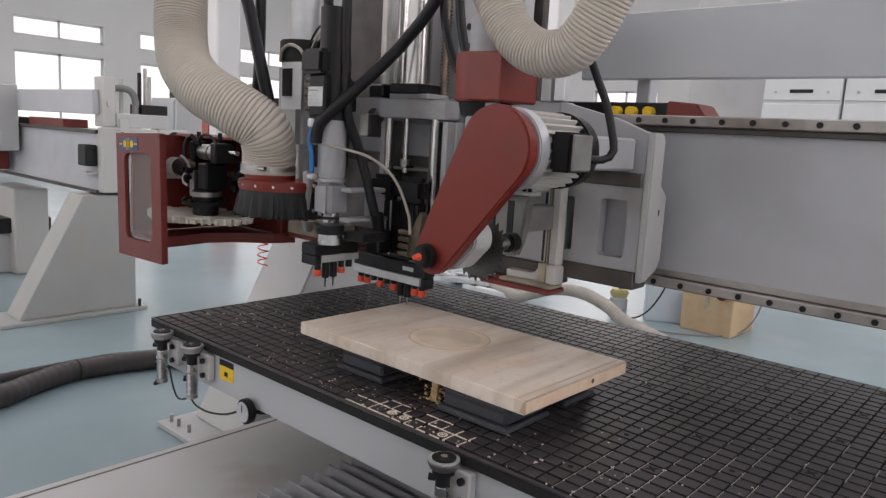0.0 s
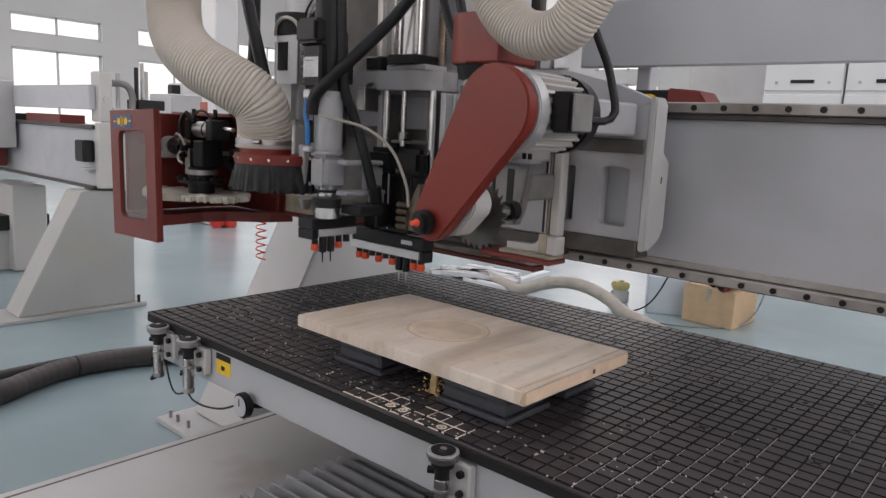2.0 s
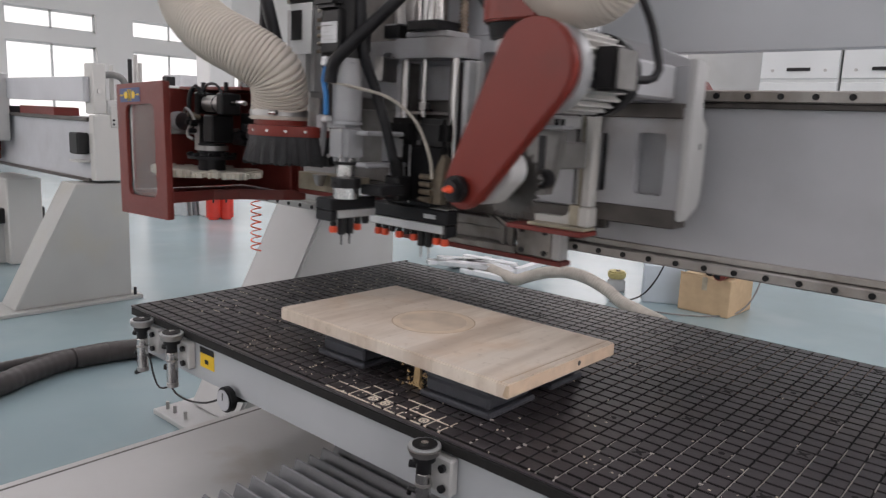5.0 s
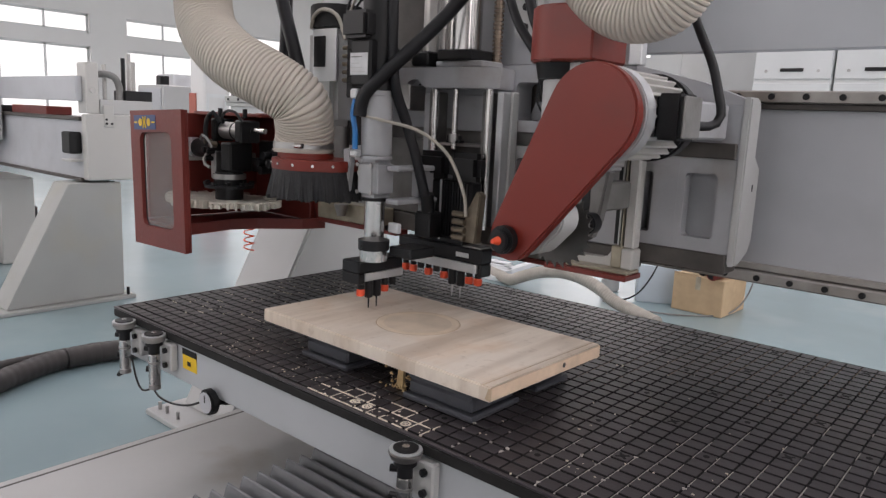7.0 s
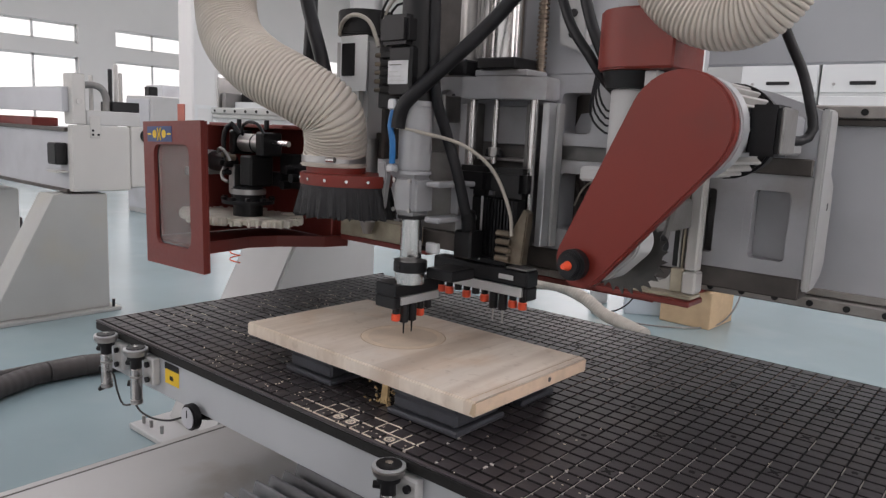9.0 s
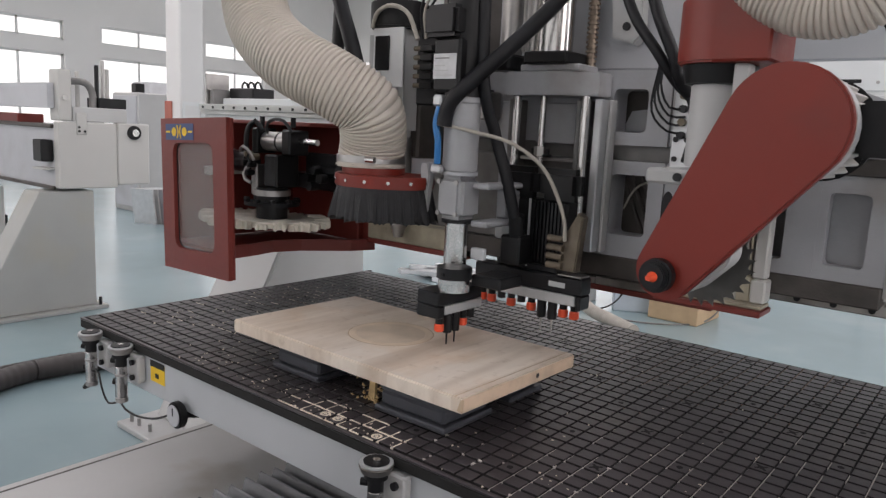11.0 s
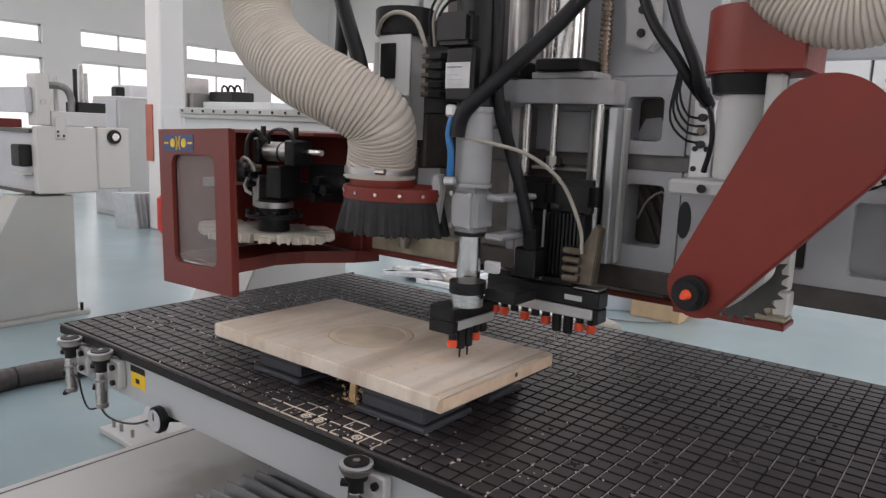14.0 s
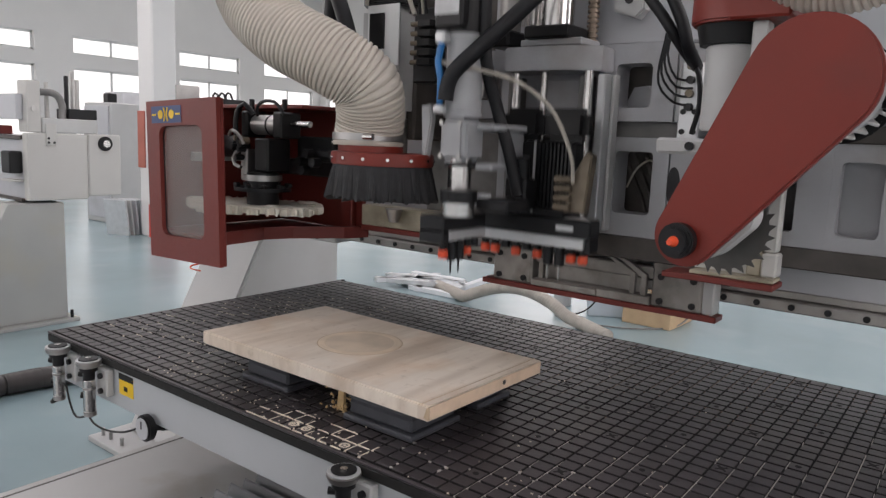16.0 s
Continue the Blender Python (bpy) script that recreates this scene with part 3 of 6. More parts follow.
for sx in (-1.513, -1.33, -0.315):
    stop_cylinder(sx, table)
part("gauge", rod((-1.072, -0.035, 0.712), (-1.072, -0.012, 0.712), 0.036, n=28, bevel=0.004), BLACK, table, "round vacuum gauge under the table edge")
part("gauge_face", rod((-1.072, -0.0375, 0.712), (-1.072, -0.0355, 0.712), 0.029, n=28), GREY, table)
part("gauge_needle", box(-1.0735, -1.0705, -0.0392, -0.0378, 0.712, 0.733, 0), BLACK, table)
part("gauge_pipe", tube([(-1.072, -0.013, 0.712), (-1.072, 0.03, 0.70), (-1.05, 0.06, 0.70)], 0.012), BLACK, table)
part("air_hose", tube([(-1.50, -0.05, 0.735), (-1.45, -0.055, 0.745), (-1.43, -0.055, 0.70), (-1.40, -0.055, 0.665), (-1.36, -0.055, 0.67), (-1.335, -0.05, 0.685)], 0.003, n=8), BLACK, table)
part("air_hose", tube([(-1.33, -0.05, 0.685), (-1.29, -0.055, 0.672), (-1.22, -0.055, 0.672), (-1.14, -0.05, 0.688), (-1.10, -0.035, 0.705)], 0.003, n=8), BLACK, table)
part("plug", rod((-1.543, -0.055, 0.668), (-1.525, -0.047, 0.684), 0.006, 0.011, n=10), BLACK, table)
part("warning_label", box(-1.248, -1.174, -0.0012, -0.0004, 0.757, 0.811, 0), YELLOW, table, "yellow warning label with a black band")
part("warning_band", box(-1.248, -1.174, -0.0022, -0.0014, 0.800, 0.818, 0), BLACK, table)
part("warning_mark", box(-1.222, -1.204, -0.0022, -0.0014, 0.770, 0.783, 0), BLACK, table)


# ---- board and its pods ----
def clamp_pod(name, x0, x1, y0, y1):
    pod = thing(name, "dark grey rubber vacuum pod lying on the gridded table", "vacuum pod", "pods under the board")
    part("base", box(x0 - 0.006, x1 + 0.006, y0 - 0.008, y1 + 0.006, TOP, TOP + 0.014, 0.004), PAD, pod)
    part("body", box(x0 + 0.004, x1 - 0.004, y0 + 0.003, y1 - 0.004, TOP + 0.0142, TOP + 0.048, 0.006), PAD, pod)
    part("cup", box(x0, x1, y0, y1, TOP + 0.0482, TOP + 0.066, 0.006, seg=2), PAD, pod)
    part("seal", box(x0 + 0.006, x1 - 0.006, y0 + 0.006, y1 - 0.006, TOP + 0.0662, TOP + 0.0735, 0.002), RUBBER, pod)
    return pod


pods = [clamp_pod("vacuum_pod", -0.87, -0.70, 0.14, 0.30), clamp_pod("vacuum_pod", -0.48, -0.285, 0.125, 0.29),
        clamp_pod("vacuum_pod", -0.46, -0.29, 0.38, 0.51), clamp_pod("vacuum_pod", -0.87, -0.72, 0.38, 0.50)]

BL, BW, BT = 0.785, 0.44, 0.034


def make_board():
    bm = box(-BL / 2, BL / 2, -BW / 2, BW / 2, 0, BT, 0.003, seg=2)
    ob = part("body", bm, WOOD, None, smooth=False)
    return ob


board = thing("wooden_board", "thick pale glued pine board with a routed circle on black pods", "board")
body = make_board()
body.parent = board
def ring_band(radii):
    """A shallow round routed groove: rings of (radius, depth), outside to inside."""
    bm = bmesh.new()
    n = 64
    prev = None
    for r, z in radii:
        row = [bm.verts.new((r * math.cos(k * math.tau / n), r * math.sin(k * math.tau / n), z)) for k in range(n)]
        if prev:
            for k in range(n):
                bm.faces.new((prev[k], prev[(k + 1) % n], row[(k + 1) % n], row[k]))
        prev = row
    return bm


RING_WOOD = mat("cut_wood", (0.50, 0.37, 0.25), 0.6, var=0.2, scale=14, bump=0.3)
RING_PALE = mat("fresh_cut_wood", (0.69, 0.565, 0.43), 0.6, var=0.2, scale=9, bump=0.2, stain=(0.56, 0.43, 0.30), stain_amount=0.8, stain_scale=8)
RING_AT = Matrix.Translation((-0.025, 0.005, BT))
RING_FLOOR = mat("scuffed_wood", (0.60, 0.49, 0.38), 0.6, var=0.16, scale=11, bump=0.2, stain=(0.68, 0.56, 0.43), stain_amount=0.7, stain_scale=7)
part("routed_ring", ring_band([(0.1085, 0.0002), (0.106, 0.0010), (0.092, 0.0010), (0.089, 0.0003)]), RING_PALE, board, at=RING_AT, smooth=False)
part("ring_edge", ring_band([(0.1115, 0.0002), (0.1084, 0.0004)]), RING_WOOD, board, at=RING_AT)
part("ring_floor", ring_band([(0.0888, 0.0003), (0.03, 0.0004), (0.001, 0.0004)]), RING_FLOOR, board, at=RING_AT)
END_GRAIN = mat("sawn_end_wood", (0.70, 0.53, 0.39), 0.62, var=0.12, scale=22, bump=0.3, stain=(0.55, 0.38, 0.24), stain_amount=0.6, stain_scale=11)
part("sawn_end", box(BL / 2 - 0.002, BL / 2 + 0.0005, -BW / 2 + 0.003, BW / 2 - 0.003, 0.003, BT - 0.003, 0), END_GRAIN, board, "warm tan sawn end of the board", smooth=False)
part("knot", rod((BL / 2 - 0.004, 0.055, 0.018), (BL / 2 + 0.0012, 0.055, 0.018), 0.006, n=12), GREASE_SHADE, board)
part("edge_lip", box(BL / 2 - 0.021, BL / 2 - 0.019, -BW / 2, BW / 2, BT, BT + 0.0006, 0), RING_WOOD, board)
part("torn_corner", prism([(BL / 2 - 0.012, 0.006), (BL / 2 + 0.0015, 0.004), (BL / 2 + 0.0015, 0.03), (BL / 2 - 0.004, 0.03)], -BW / 2 - 0.0012, -BW / 2 + 0.003, "y"), RING_WOOD, board)
BOARD_AT = Matrix.Translation((-0.605, 0.316, TOP + 0.0737)) @ Matrix.Rotation(radians(-0.8), 4, "Z")
chip = bmesh.new()
rc = random.Random(4)
for i in range(44):
    x, y = -0.53 + rc.uniform(-0.05, 0.035), 0.16 + rc.uniform(-0.035, 0.05)
    z = TOP + rc.uniform(0, 0.05) * (1 if i > 8 else 0.1)
    prism([(x, z), (x + rc.uniform(0.003, 0.013), z + rc.uniform(-0.001, 0.004)), (x + 0.003, z + rc.uniform(0.003, 0.009))], y, y + rc.uniform(0.001, 0.006), "y", bm=chip)
prism([(-0.538, TOP), (-0.516, TOP), (-0.514, TOP + 0.055), (-0.53, TOP + 0.062)], 0.150, 0.158, "y", bm=chip)
chips = part("wood_chips", chip, CHIP, None, smooth=False)
tagged(chips, "loose pale wood chips and splinter under the board", "wood chips", kind="stuff")


# ---- moving head ----
head = thing("router_head", "grey cast machining head with red covers and ribbed hoses", "machining head")
HX = 0.67
cast = part("casting", frame_plate(-0.72, -0.50, 1.47, 1.66, -0.654, -0.559, 1.503, 1.612, 0.014, HX, 0.75), GREY_CAST, head, "grey painted cast iron head plate with square windows")
part("lower_window_plate", frame_plate(-0.72, -0.50, 1.18, 1.43, -0.64, -0.54, 1.237, 1.395, 0.012, HX, 0.75), GREY_CAST, cast)
part("ledge", box(-1.26, -0.25, 0.700, 0.75, 1.4305, 1.4695, 0.001), GRIME_SHADE, cast, "dark grey recessed band")
part("middle_plate", box(-0.499, -0.251, 0.672, 0.75, 1.18, 1.43, 0.004), GREY_CAST, cast)
part("middle_plate", box(-0.499, -0.281, 0.674, 0.75, 1.47, 1.655, 0.004), GREY_CAST, cast)
part("left_plate", box(-1.26, -0.721, 0.676, 0.75, 1.18, 1.43, 0.004), GRIME_SHADE, cast, "grimy grey cast plate")
part("left_plate", frame_plate(-1.26, -0.721, 1.47, 1.66, -1.105, -1.035, 1.53, 1.622, 0.03, 0.674, 0.70), GREY_CAST, cast)
part("slot_back", box(-1.255, -0.725, 0.7005, 0.75, 1.475, 1.655, 0.003), GREY_CAST, cast)
for sz in (1.60, 1.564):
    part("slot_bolt", rod((-1.058, 0.692, sz), (-1.058, 0.70, sz), 0.011, n=12), BLACK, cast)
part("right_plate", frame_plate(-0.25, -0.1402, 1.2005, 1.43, -0.243, -0.207, 1.233, 1.388, 0.008, HX, 0.705), GREY_CAST, cast)
part("right_plate", frame_plate(-0.14, -0.0, 1.2005, 1.43, -0.123, -0.041, 1.233, 1.393, 0.012, HX, 0.705), GREY_CAST, cast)
part("right_plate_back", box(-0.14, -0.001, 0.712, 0.75, 1.2006, 1.429, 0.003), GREY_CAST, cast)
# darker copy of the cast paint: the deep recess's shade is in its colour
part("right_plate_back", box(-0.249, -0.1405, 0.738, 0.75, 1.2006, 1.429, 0.003), GRIME_SHADE, cast)
gus = bmesh.new()
prism([(-0.28, 1.655), (-0.10, 1.612), (0.0, 1.575), (0.0, 1.56), (-0.28, 1.56)], HX, 0.70, "y", bm=gus)
prism([(-0.28, 1.559), (-0.165, 1.559), (-0.165, 1.47), (-0.28, 1.47)], HX, 0.70, "y", bm=gus)
prism([(-0.05, 1.559), (0.0, 1.559), (0.0, 1.47), (-0.05, 1.47)], HX, 0.70, "y", bm=gus)
prism([(-0.1649, 1.505), (-0.0501, 1.505), (-0.0501, 1.47), (-0.1649, 1.47)], HX, 0.70, "y", bm=gus)
prism([(-0.118, 1.559), (-0.106, 1.559), (-0.106, 1.5051), (-0.118, 1.5051)], HX, 0.70, "y", bm=gus)
part("gusset", gus, GREY_CAST, cast, smooth=False)
flange = prism([(HX - 0.004, 1.174), (0.70, 1.176), (0.755, 1.20), (0.775, 1.23), (0.775, 1.41), (0.735, 1.44), (0.735, 1.56), (0.72, 1.578), (HX - 0.004, 1.578)], 0.0005, 0.02, "x", bevel=0.004)
part("side_flange", flange, GREY_LIGHT, cast)
part("flange_slot", box(0.0202, 0.0212, 0.73, 0.736, 1.355, 1.372, 0), BLACK, cast)
part("lower_guard", box(-0.249, -0.001, 0.662, 0.74, 1.152, 1.2, 0.003), GREASE_SHADE, cast)
part("lower_guard", box(-1.26, -0.2495, 0.664, 0.74, 1.122, 1.179, 0.003), GREASE_SHADE, cast, "oily dark lower guard bar")
part("upper_guard", box(-0.25, -0.002, 0.66, 0.6695, 1.431, 1.469, 0.003), GREASE_SHADE, cast)
# back_column is dark so the shaded inside of the windows is in its colour
part("back_column", box(-1.33, -0.43, 0.771, 0.80, 1.2, 2.05, 0.006), GREASE_SHADE, cast)
part("top_plate", box(-1.05, -0.45, 0.70, 0.75, 1.661, 2.05, 0.006), GREY, cast)
part("lug", prism([(-0.67, 1.74), (-0.61, 1.72), (-0.59, 1.74), (-0.60, 1.95), (-0.69, 1.95)], 0.66, 0.70, "y", bevel=0.005), GREY_LIGHT, cast)
for lz in (1.765, 1.82, 1.88):
    part("lug_bolt", rod((-0.63, 0.655, lz), (-0.63, 0.66, lz), 0.011, n=8), BLACK_METAL, cast)
# clutter seen through the windows of the casting
part("inner_wedge", prism([(-0.665, 1.505), (-0.56, 1.505), (-0.56, 1.53), (-0.60, 1.565), (-0.64, 1.56)], 0.752, 0.77, "y", bevel=0.003), GREY_CAST, cast)
for k in range(3):
    part("inner_pipe", rod((-0.655 + 0.028 * k, 0.76, 1.39), (-0.585 + 0.028 * k, 0.765, 1.235), 0.006, n=10), GREASE_SHADE, cast)
part("inner_line", tube([(-0.635, 0.745, 1.30), (-0.61, 0.742, 1.35), (-0.575, 0.742, 1.375), (-0.55, 0.745, 1.36)], 0.003, n=6), OILHOSE, cast)
# screw
scr = bmesh.new()
rod((-0.722, 0.655, 1.66), (-0.722, 0.655, 2.05), 0.011, n=14, bm=scr)
for i in range(32):
    rod((-0.722, 0.655, 1.666 + i * 0.012), (-0.722, 0.655, 1.672 + i * 0.012), 0.0155, n=14, bm=scr)
part("ball_screw", scr, mat("oily_screw_steel", (0.20, 0.155, 0.12), 0.35, metal=0.6, var=0.2, scale=30), head, "oily brown steel ball screw")
# lift cylinder with its block and guide rods
part("cylinder_block", prism([(-0.917, 0.668), (-0.917, 0.555), (-0.735, 0.555), (-0.662, 0.60), (-0.662, 0.668)], 1.588, 1.6485, "z", bevel=0.003), GREY_CAST, head, "grey lift cylinder block")
part("cylinder_plinth", box(-0.875, -0.70, 0.558, 0.66, 1.649, 1.6665, 0.003), GREY_CAST, head)
part("cylinder_ring", box(-0.856, -0.728, 0.54, 0.655, 1.667, 1.697, 0.004), BLACK, head)
part("lift_cylinder", rod((-0.808, 0.60, 1.6975), (-0.808, 0.60, 2.04), 0.055, n=32), STEEL, head, "bright steel lift cylinder")
for k in range(3):
    part("tie_rod", rod((-0.862 + 0.018 * k, 0.548 - 0.008 * k, 1.6975), (-0.862 + 0.018 * k, 0.548 - 0.008 * k, 2.04), 0.005, n=10), STEEL_DULL, head)
part("tie_rod", rod((-0.742, 0.56, 1.6975), (-0.742, 0.56, 2.04), 0.006, n=10), STEEL, head)
part("piston_rod", rod((-0.812, 0.585, 1.41), (-0.812, 0.585, 1.5875), 0.009, n=16), STEEL, head)
part("piston_nut", rod((-0.812, 0.585, 1.43), (-0.812, 0.585, 1.455), 0.017, n=6), STEEL_DULL, head)
# rod_shade: dark strips put in for the shaded gap beside each rod
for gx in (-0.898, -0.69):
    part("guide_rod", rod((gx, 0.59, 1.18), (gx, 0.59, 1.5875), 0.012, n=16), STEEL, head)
    part("rod_shade", box(gx - 0.030, gx - 0.015, 0.595, 0.668, 1.19, 1.58, 0.003), GRIME_SHADE, head)
part("guide_rail", box(-0.672, -0.650, 0.602, 0.668, 1.19, 1.582, 0.003), ALU, head)
part("guide_rail", box(-0.6495, -0.640, 0.635, 0.668, 1.19, 1.582, 0.003), GREY_LIGHT, head)
part("cross_bar", box(-0.885, -0.705, 0.60, 0.668, 1.418, 1.428, 0.002), STEEL_DULL, head)
part("clevis", box(-0.84, -0.784, 0.575, 0.60, 1.4285, 1.436, 0.002), BLACK_METAL, head)
for cx_ in (-0.835, -0.789):
    part("clevis_pin", rod((cx_, 0.585, 1.4362), (cx_, 0.585, 1.45), 0.005, n=8), BLACK_METAL, head)
part("rear_panel", box(-0.88, -0.705, 0.664, 0.6735, 1.465, 1.575, 0.003), GREY_CAST, head)
part("guide_rail", box(-0.955, -0.925, 0.60, 0.668, 1.19, 1.575, 0.004), GREY_CAST, head)

# saw unit with its red belt cover
saw = part("belt_cover", prism(teardrop((-0.096, 1.518), 0.096, (-0.262, 1.262), 0.053), 0.128, 0.152, "y", bevel=0.004), RED, head, "red painted teardrop belt cover")
part("cover_back", prism(teardrop((-0.099, 1.518), 0.088, (-0.262, 1.262), 0.045), 0.1522, 0.178, "y", bevel=0.003), RED, saw)
part("collet_nut", rod((-0.268, 0.102, 1.254), (-0.268, 0.1275, 1.254), 0.030, n=18, bevel=0.004), BLACK, saw, "black knurled collet nut")
part("collet_ring", rod((-0.268, 0.094, 1.254), (-0.268, 0.1018, 1.254), 0.022, n=18, bevel=0.002), BLACK_METAL, saw)
part("collet_plug", rod((-0.268, 0.076, 1.254), (-0.268, 0.0938, 1.254), 0.005, 0.0095, n=14), ORANGE, saw, "orange collet plug")
motor = part("saw_motor", rod((-0.098, 0.1785, 1.518), (-0.098, 0.217, 1.518), 0.094, n=32, bevel=0.003), ALU, head, "grey finned electric motor")
part("motor_body", rod((-0.098, 0.2175, 1.518), (-0.098, 0.385, 1.518), 0.076, n=32), GREY_LIGHT, motor)
fin_mesh = None
for k in range(26):
    a = k * math.tau / 26
    m = Matrix.Translation((-0.098 + 0.082 * math.cos(a), 0.302, 1.518 + 0.082 * math.sin(a))) @ Matrix.Rotation(-a, 4, "Y")
    if fin_mesh is None:
        fin_mesh = part("motor_fin", box(-0.008, 0.008, -0.082, 0.082, -0.003, 0.003, 0.001), CREAM, motor, at=m).data
    else:
        ob = new("motor_fin", fin_mesh)
        ob.parent = motor
        ob.matrix_basis = m
part("fan_cowl", rod((-0.098, 0.3855, 1.518), (-0.098, 0.442, 1.518), 0.094, 0.088, n=28, bevel=0.006), BLACK, motor)
part("terminal_box", box(-0.012, 0.040, 0.224, 0.308, 1.474, 1.562, 0.006, seg=2), BLACK, motor, "black motor terminal box")
part("terminal_lid", box(0.0402, 0.047, 0.227, 0.305, 1.478, 1.558, 0.003), GRIME_SHADE, motor)
part("motor_cable", tube([(0.02, 0.309, 1.506), (0.03, 0.345, 1.504), (0.045, 0.378, 1.508), (0.052, 0.392, 1.53), (0.040, 0.395, 1.575), (0.022, 0.395, 1.63), (-0.008, 0.395, 1.69), (-0.055, 0.39, 1.79)], 0.0095), RUBBER, motor)
part("saw_guard", prism(teardrop((-0.25, 1.264), 0.046, (-0.21, 1.30), 0.042), 0.1785, 0.245, "y", bevel=0.004), GREY_LIGHT, saw)
teeth = []
for k in range(26):
    a0, a1, a2 = (k * math.tau / 26, (k + 0.5) * math.tau / 26, (k + 0.62) * math.tau / 26)
    for a, r in ((a0, 0.078), (a1, 0.090), (a2, 0.077)):
        teeth.append((-0.243 + r * math.cos(a), 1.268 + r * math.sin(a)))
part("saw_blade", prism(teeth, 0.282, 0.2855, "y"), BLADE, saw, "dull toothed circular saw blade", smooth=False)
part("blade_hub", rod((-0.243, 0.2625, 1.268), (-0.243, 0.36, 1.268), 0.024, n=18, bevel=0.003), BLACK_METAL, saw)
part("shaft_end", rod((-0.243, 0.3605, 1.268), (-0.243, 0.40, 1.268), 0.019, n=18, bevel=0.003), STEEL, saw)
part("shaft_nut", rod((-0.243, 0.4005, 1.268), (-0.243, 0.44, 1.268), 0.026, n=18, bevel=0.004), BLACK_METAL, saw)
part("slide_plate", box(-0.252, -0.223, 0.625, 0.661, 1.186, 1.56, 0.004), CREAM, head, "grease stained vertical slide plate")
part("slide_groove", box(-0.2575, -0.2525, 0.634, 0.661, 1.19, 1.50, 0.001), GREASE_SHADE, head)
part("slide_strip", box(-0.262, -0.258, 0.628, 0.661, 1.19, 1.50, 0.001), OILED, head)
part("slide_groove", box(-0.2665, -0.2625, 0.634, 0.661, 1.19, 1.50, 0.001), GREASE_SHADE, head)
part("slide_strip", box(-0.272, -0.267, 0.63, 0.661, 1.19, 1.50, 0.001), STEEL_DULL, head)
part("slide_slot", box(-0.291, -0.2725, 0.646, 0.661, 1.19, 1.50, 0.001), BLACK, head)
part("slide_foot", box(-0.250, -0.217, 0.612, 0.661, 1.1315, 1.1855, 0.004), CREAM, head)
part("slide_foot", box(-0.282, -0.2505, 0.618, 0.661, 1.1315, 1.1895, 0.003), OILED, head, "yellow grease stained slide foot")
part("tray_edge", prism([(-0.40, 1.1315), (-0.2825, 1.1315), (-0.2825, 1.185), (-0.288, 1.17), (-0.297, 1.158), (-0.312, 1.152), (-0.40, 1.150)], 0.63, 0.661, "y"), CREAM, head)
part("arbor_bracket", prism([(-0.335, 1.392), (-0.226, 1.388), (-0.244, 1.27), (-0.262, 1.225), (-0.335, 1.215)], 0.466, 0.50, "y", bevel=0.005), GRIME_SHADE, head, "dark grey angled saw arbor bracket")
part("bracket_slot", box(-0.292, -0.270, 0.4635, 0.4658, 1.27, 1.375, 0.001), BLACK, head)
part("bracket_cap", box(-0.34, -0.214, 0.452, 0.51, 1.3925, 1.402, 0.003), GREY_CAST, head)
for k in range(2):
    part("cap_screw", rod((-0.252 + 0.018 * k, 0.48, 1.4022), (-0.252 + 0.018 * k, 0.48, 1.418), 0.006, n=8), BLACK, head)
part("arbor_arm", box(-0.30, -0.245, 0.5005, 0.645, 1.29, 1.36, 0.005), GRIME_SHADE, head)
part("bottom_plate", box(-0.458, -0.212, 0.572, 0.66, 1.108, 1.1215, 0.002), RED_SHEET, head, "red sheet bottom plate")
part("oil_tray", box(-0.40, -0.216, 0.59, 0.655, 1.122, 1.131, 0.002), OILED, head, "oily cream tray plate")
part("saw_arm", box(-0.17, -0.03, 0.4425, 0.664, 1.475, 1.56, 0.006), GREY_CAST, head)

# main spindle and red motor hood
part("spindle_housing", rod((-0.261, 0.298, 1.440), (-0.261, 0.298, 1.591), 0.047, n=32, bevel=0.003), GREY_LIGHT, head, "light grey painted spindle housing")
part("spindle_foot", box(-0.432, -0.27, 0.40, 0.66, 1.395, 1.428, 0.006), GREY_LIGHT, head)
part("foot_bolt", rod((-0.36, 0.393, 1.412), (-0.36, 0.3998, 1.412), 0.009, n=10), BLACK_METAL, head)
part("oval_recess", prism([(-0.485 + 0.017 * math.cos(k * math.tau / 28), 1.316 + 0.046 * math.sin(k * math.tau / 28)) for k in range(28)], 0.6705, 0.6715, "y"), BLACK_METAL, head)
part("post_plate", box(-0.352, -0.318, 0.668, 0.70, 1.6555, 1.75, 0.003), GREY_LIGHT, head)
part("post_plate", box(-0.306, -0.270, 0.668, 0.70, 1.6555, 1.73, 0.003), ALU, head)
part("spindle_arm", box(-0.285, -0.235, 0.335, 0.66, 1.50, 1.57, 0.004), GREY_CAST, head)
part("spindle_neck", rod((-0.261, 0.298, 1.5915), (-0.261, 0.298, 1.6245), 0.0595, 0.0665, n=28), BLACK, head)
hood = bmesh.new()
rod((-0.252, 0.298, 1.625), (-0.252, 0.298, 1.740), 0.085, n=40, bevel=0.004, bm=hood)
box(-0.252, -0.152, 0.2134, 0.361, 1.6252, 1.739, 0.004, bm=hood)
part("motor_hood", hood, RED, head, "red painted round motor hood")
part("hood_top", rod((-0.252, 0.298, 1.7405), (-0.252, 0.298, 1.823), 0.054, n=28), GREY_CAST, head)
part("manifold", box(-0.455, -0.405, 0.58, 0.664, 1.42, 1.60, 0.003), ALU, head, "aluminium valve manifold")
for zz in (1.445, 1.49):
    for xx in (-0.443, -0.417):
        part("manifold_screw", rod((xx, 0.576, zz), (xx, 0.5798, zz), 0.0065, n=8), BLACK, head)
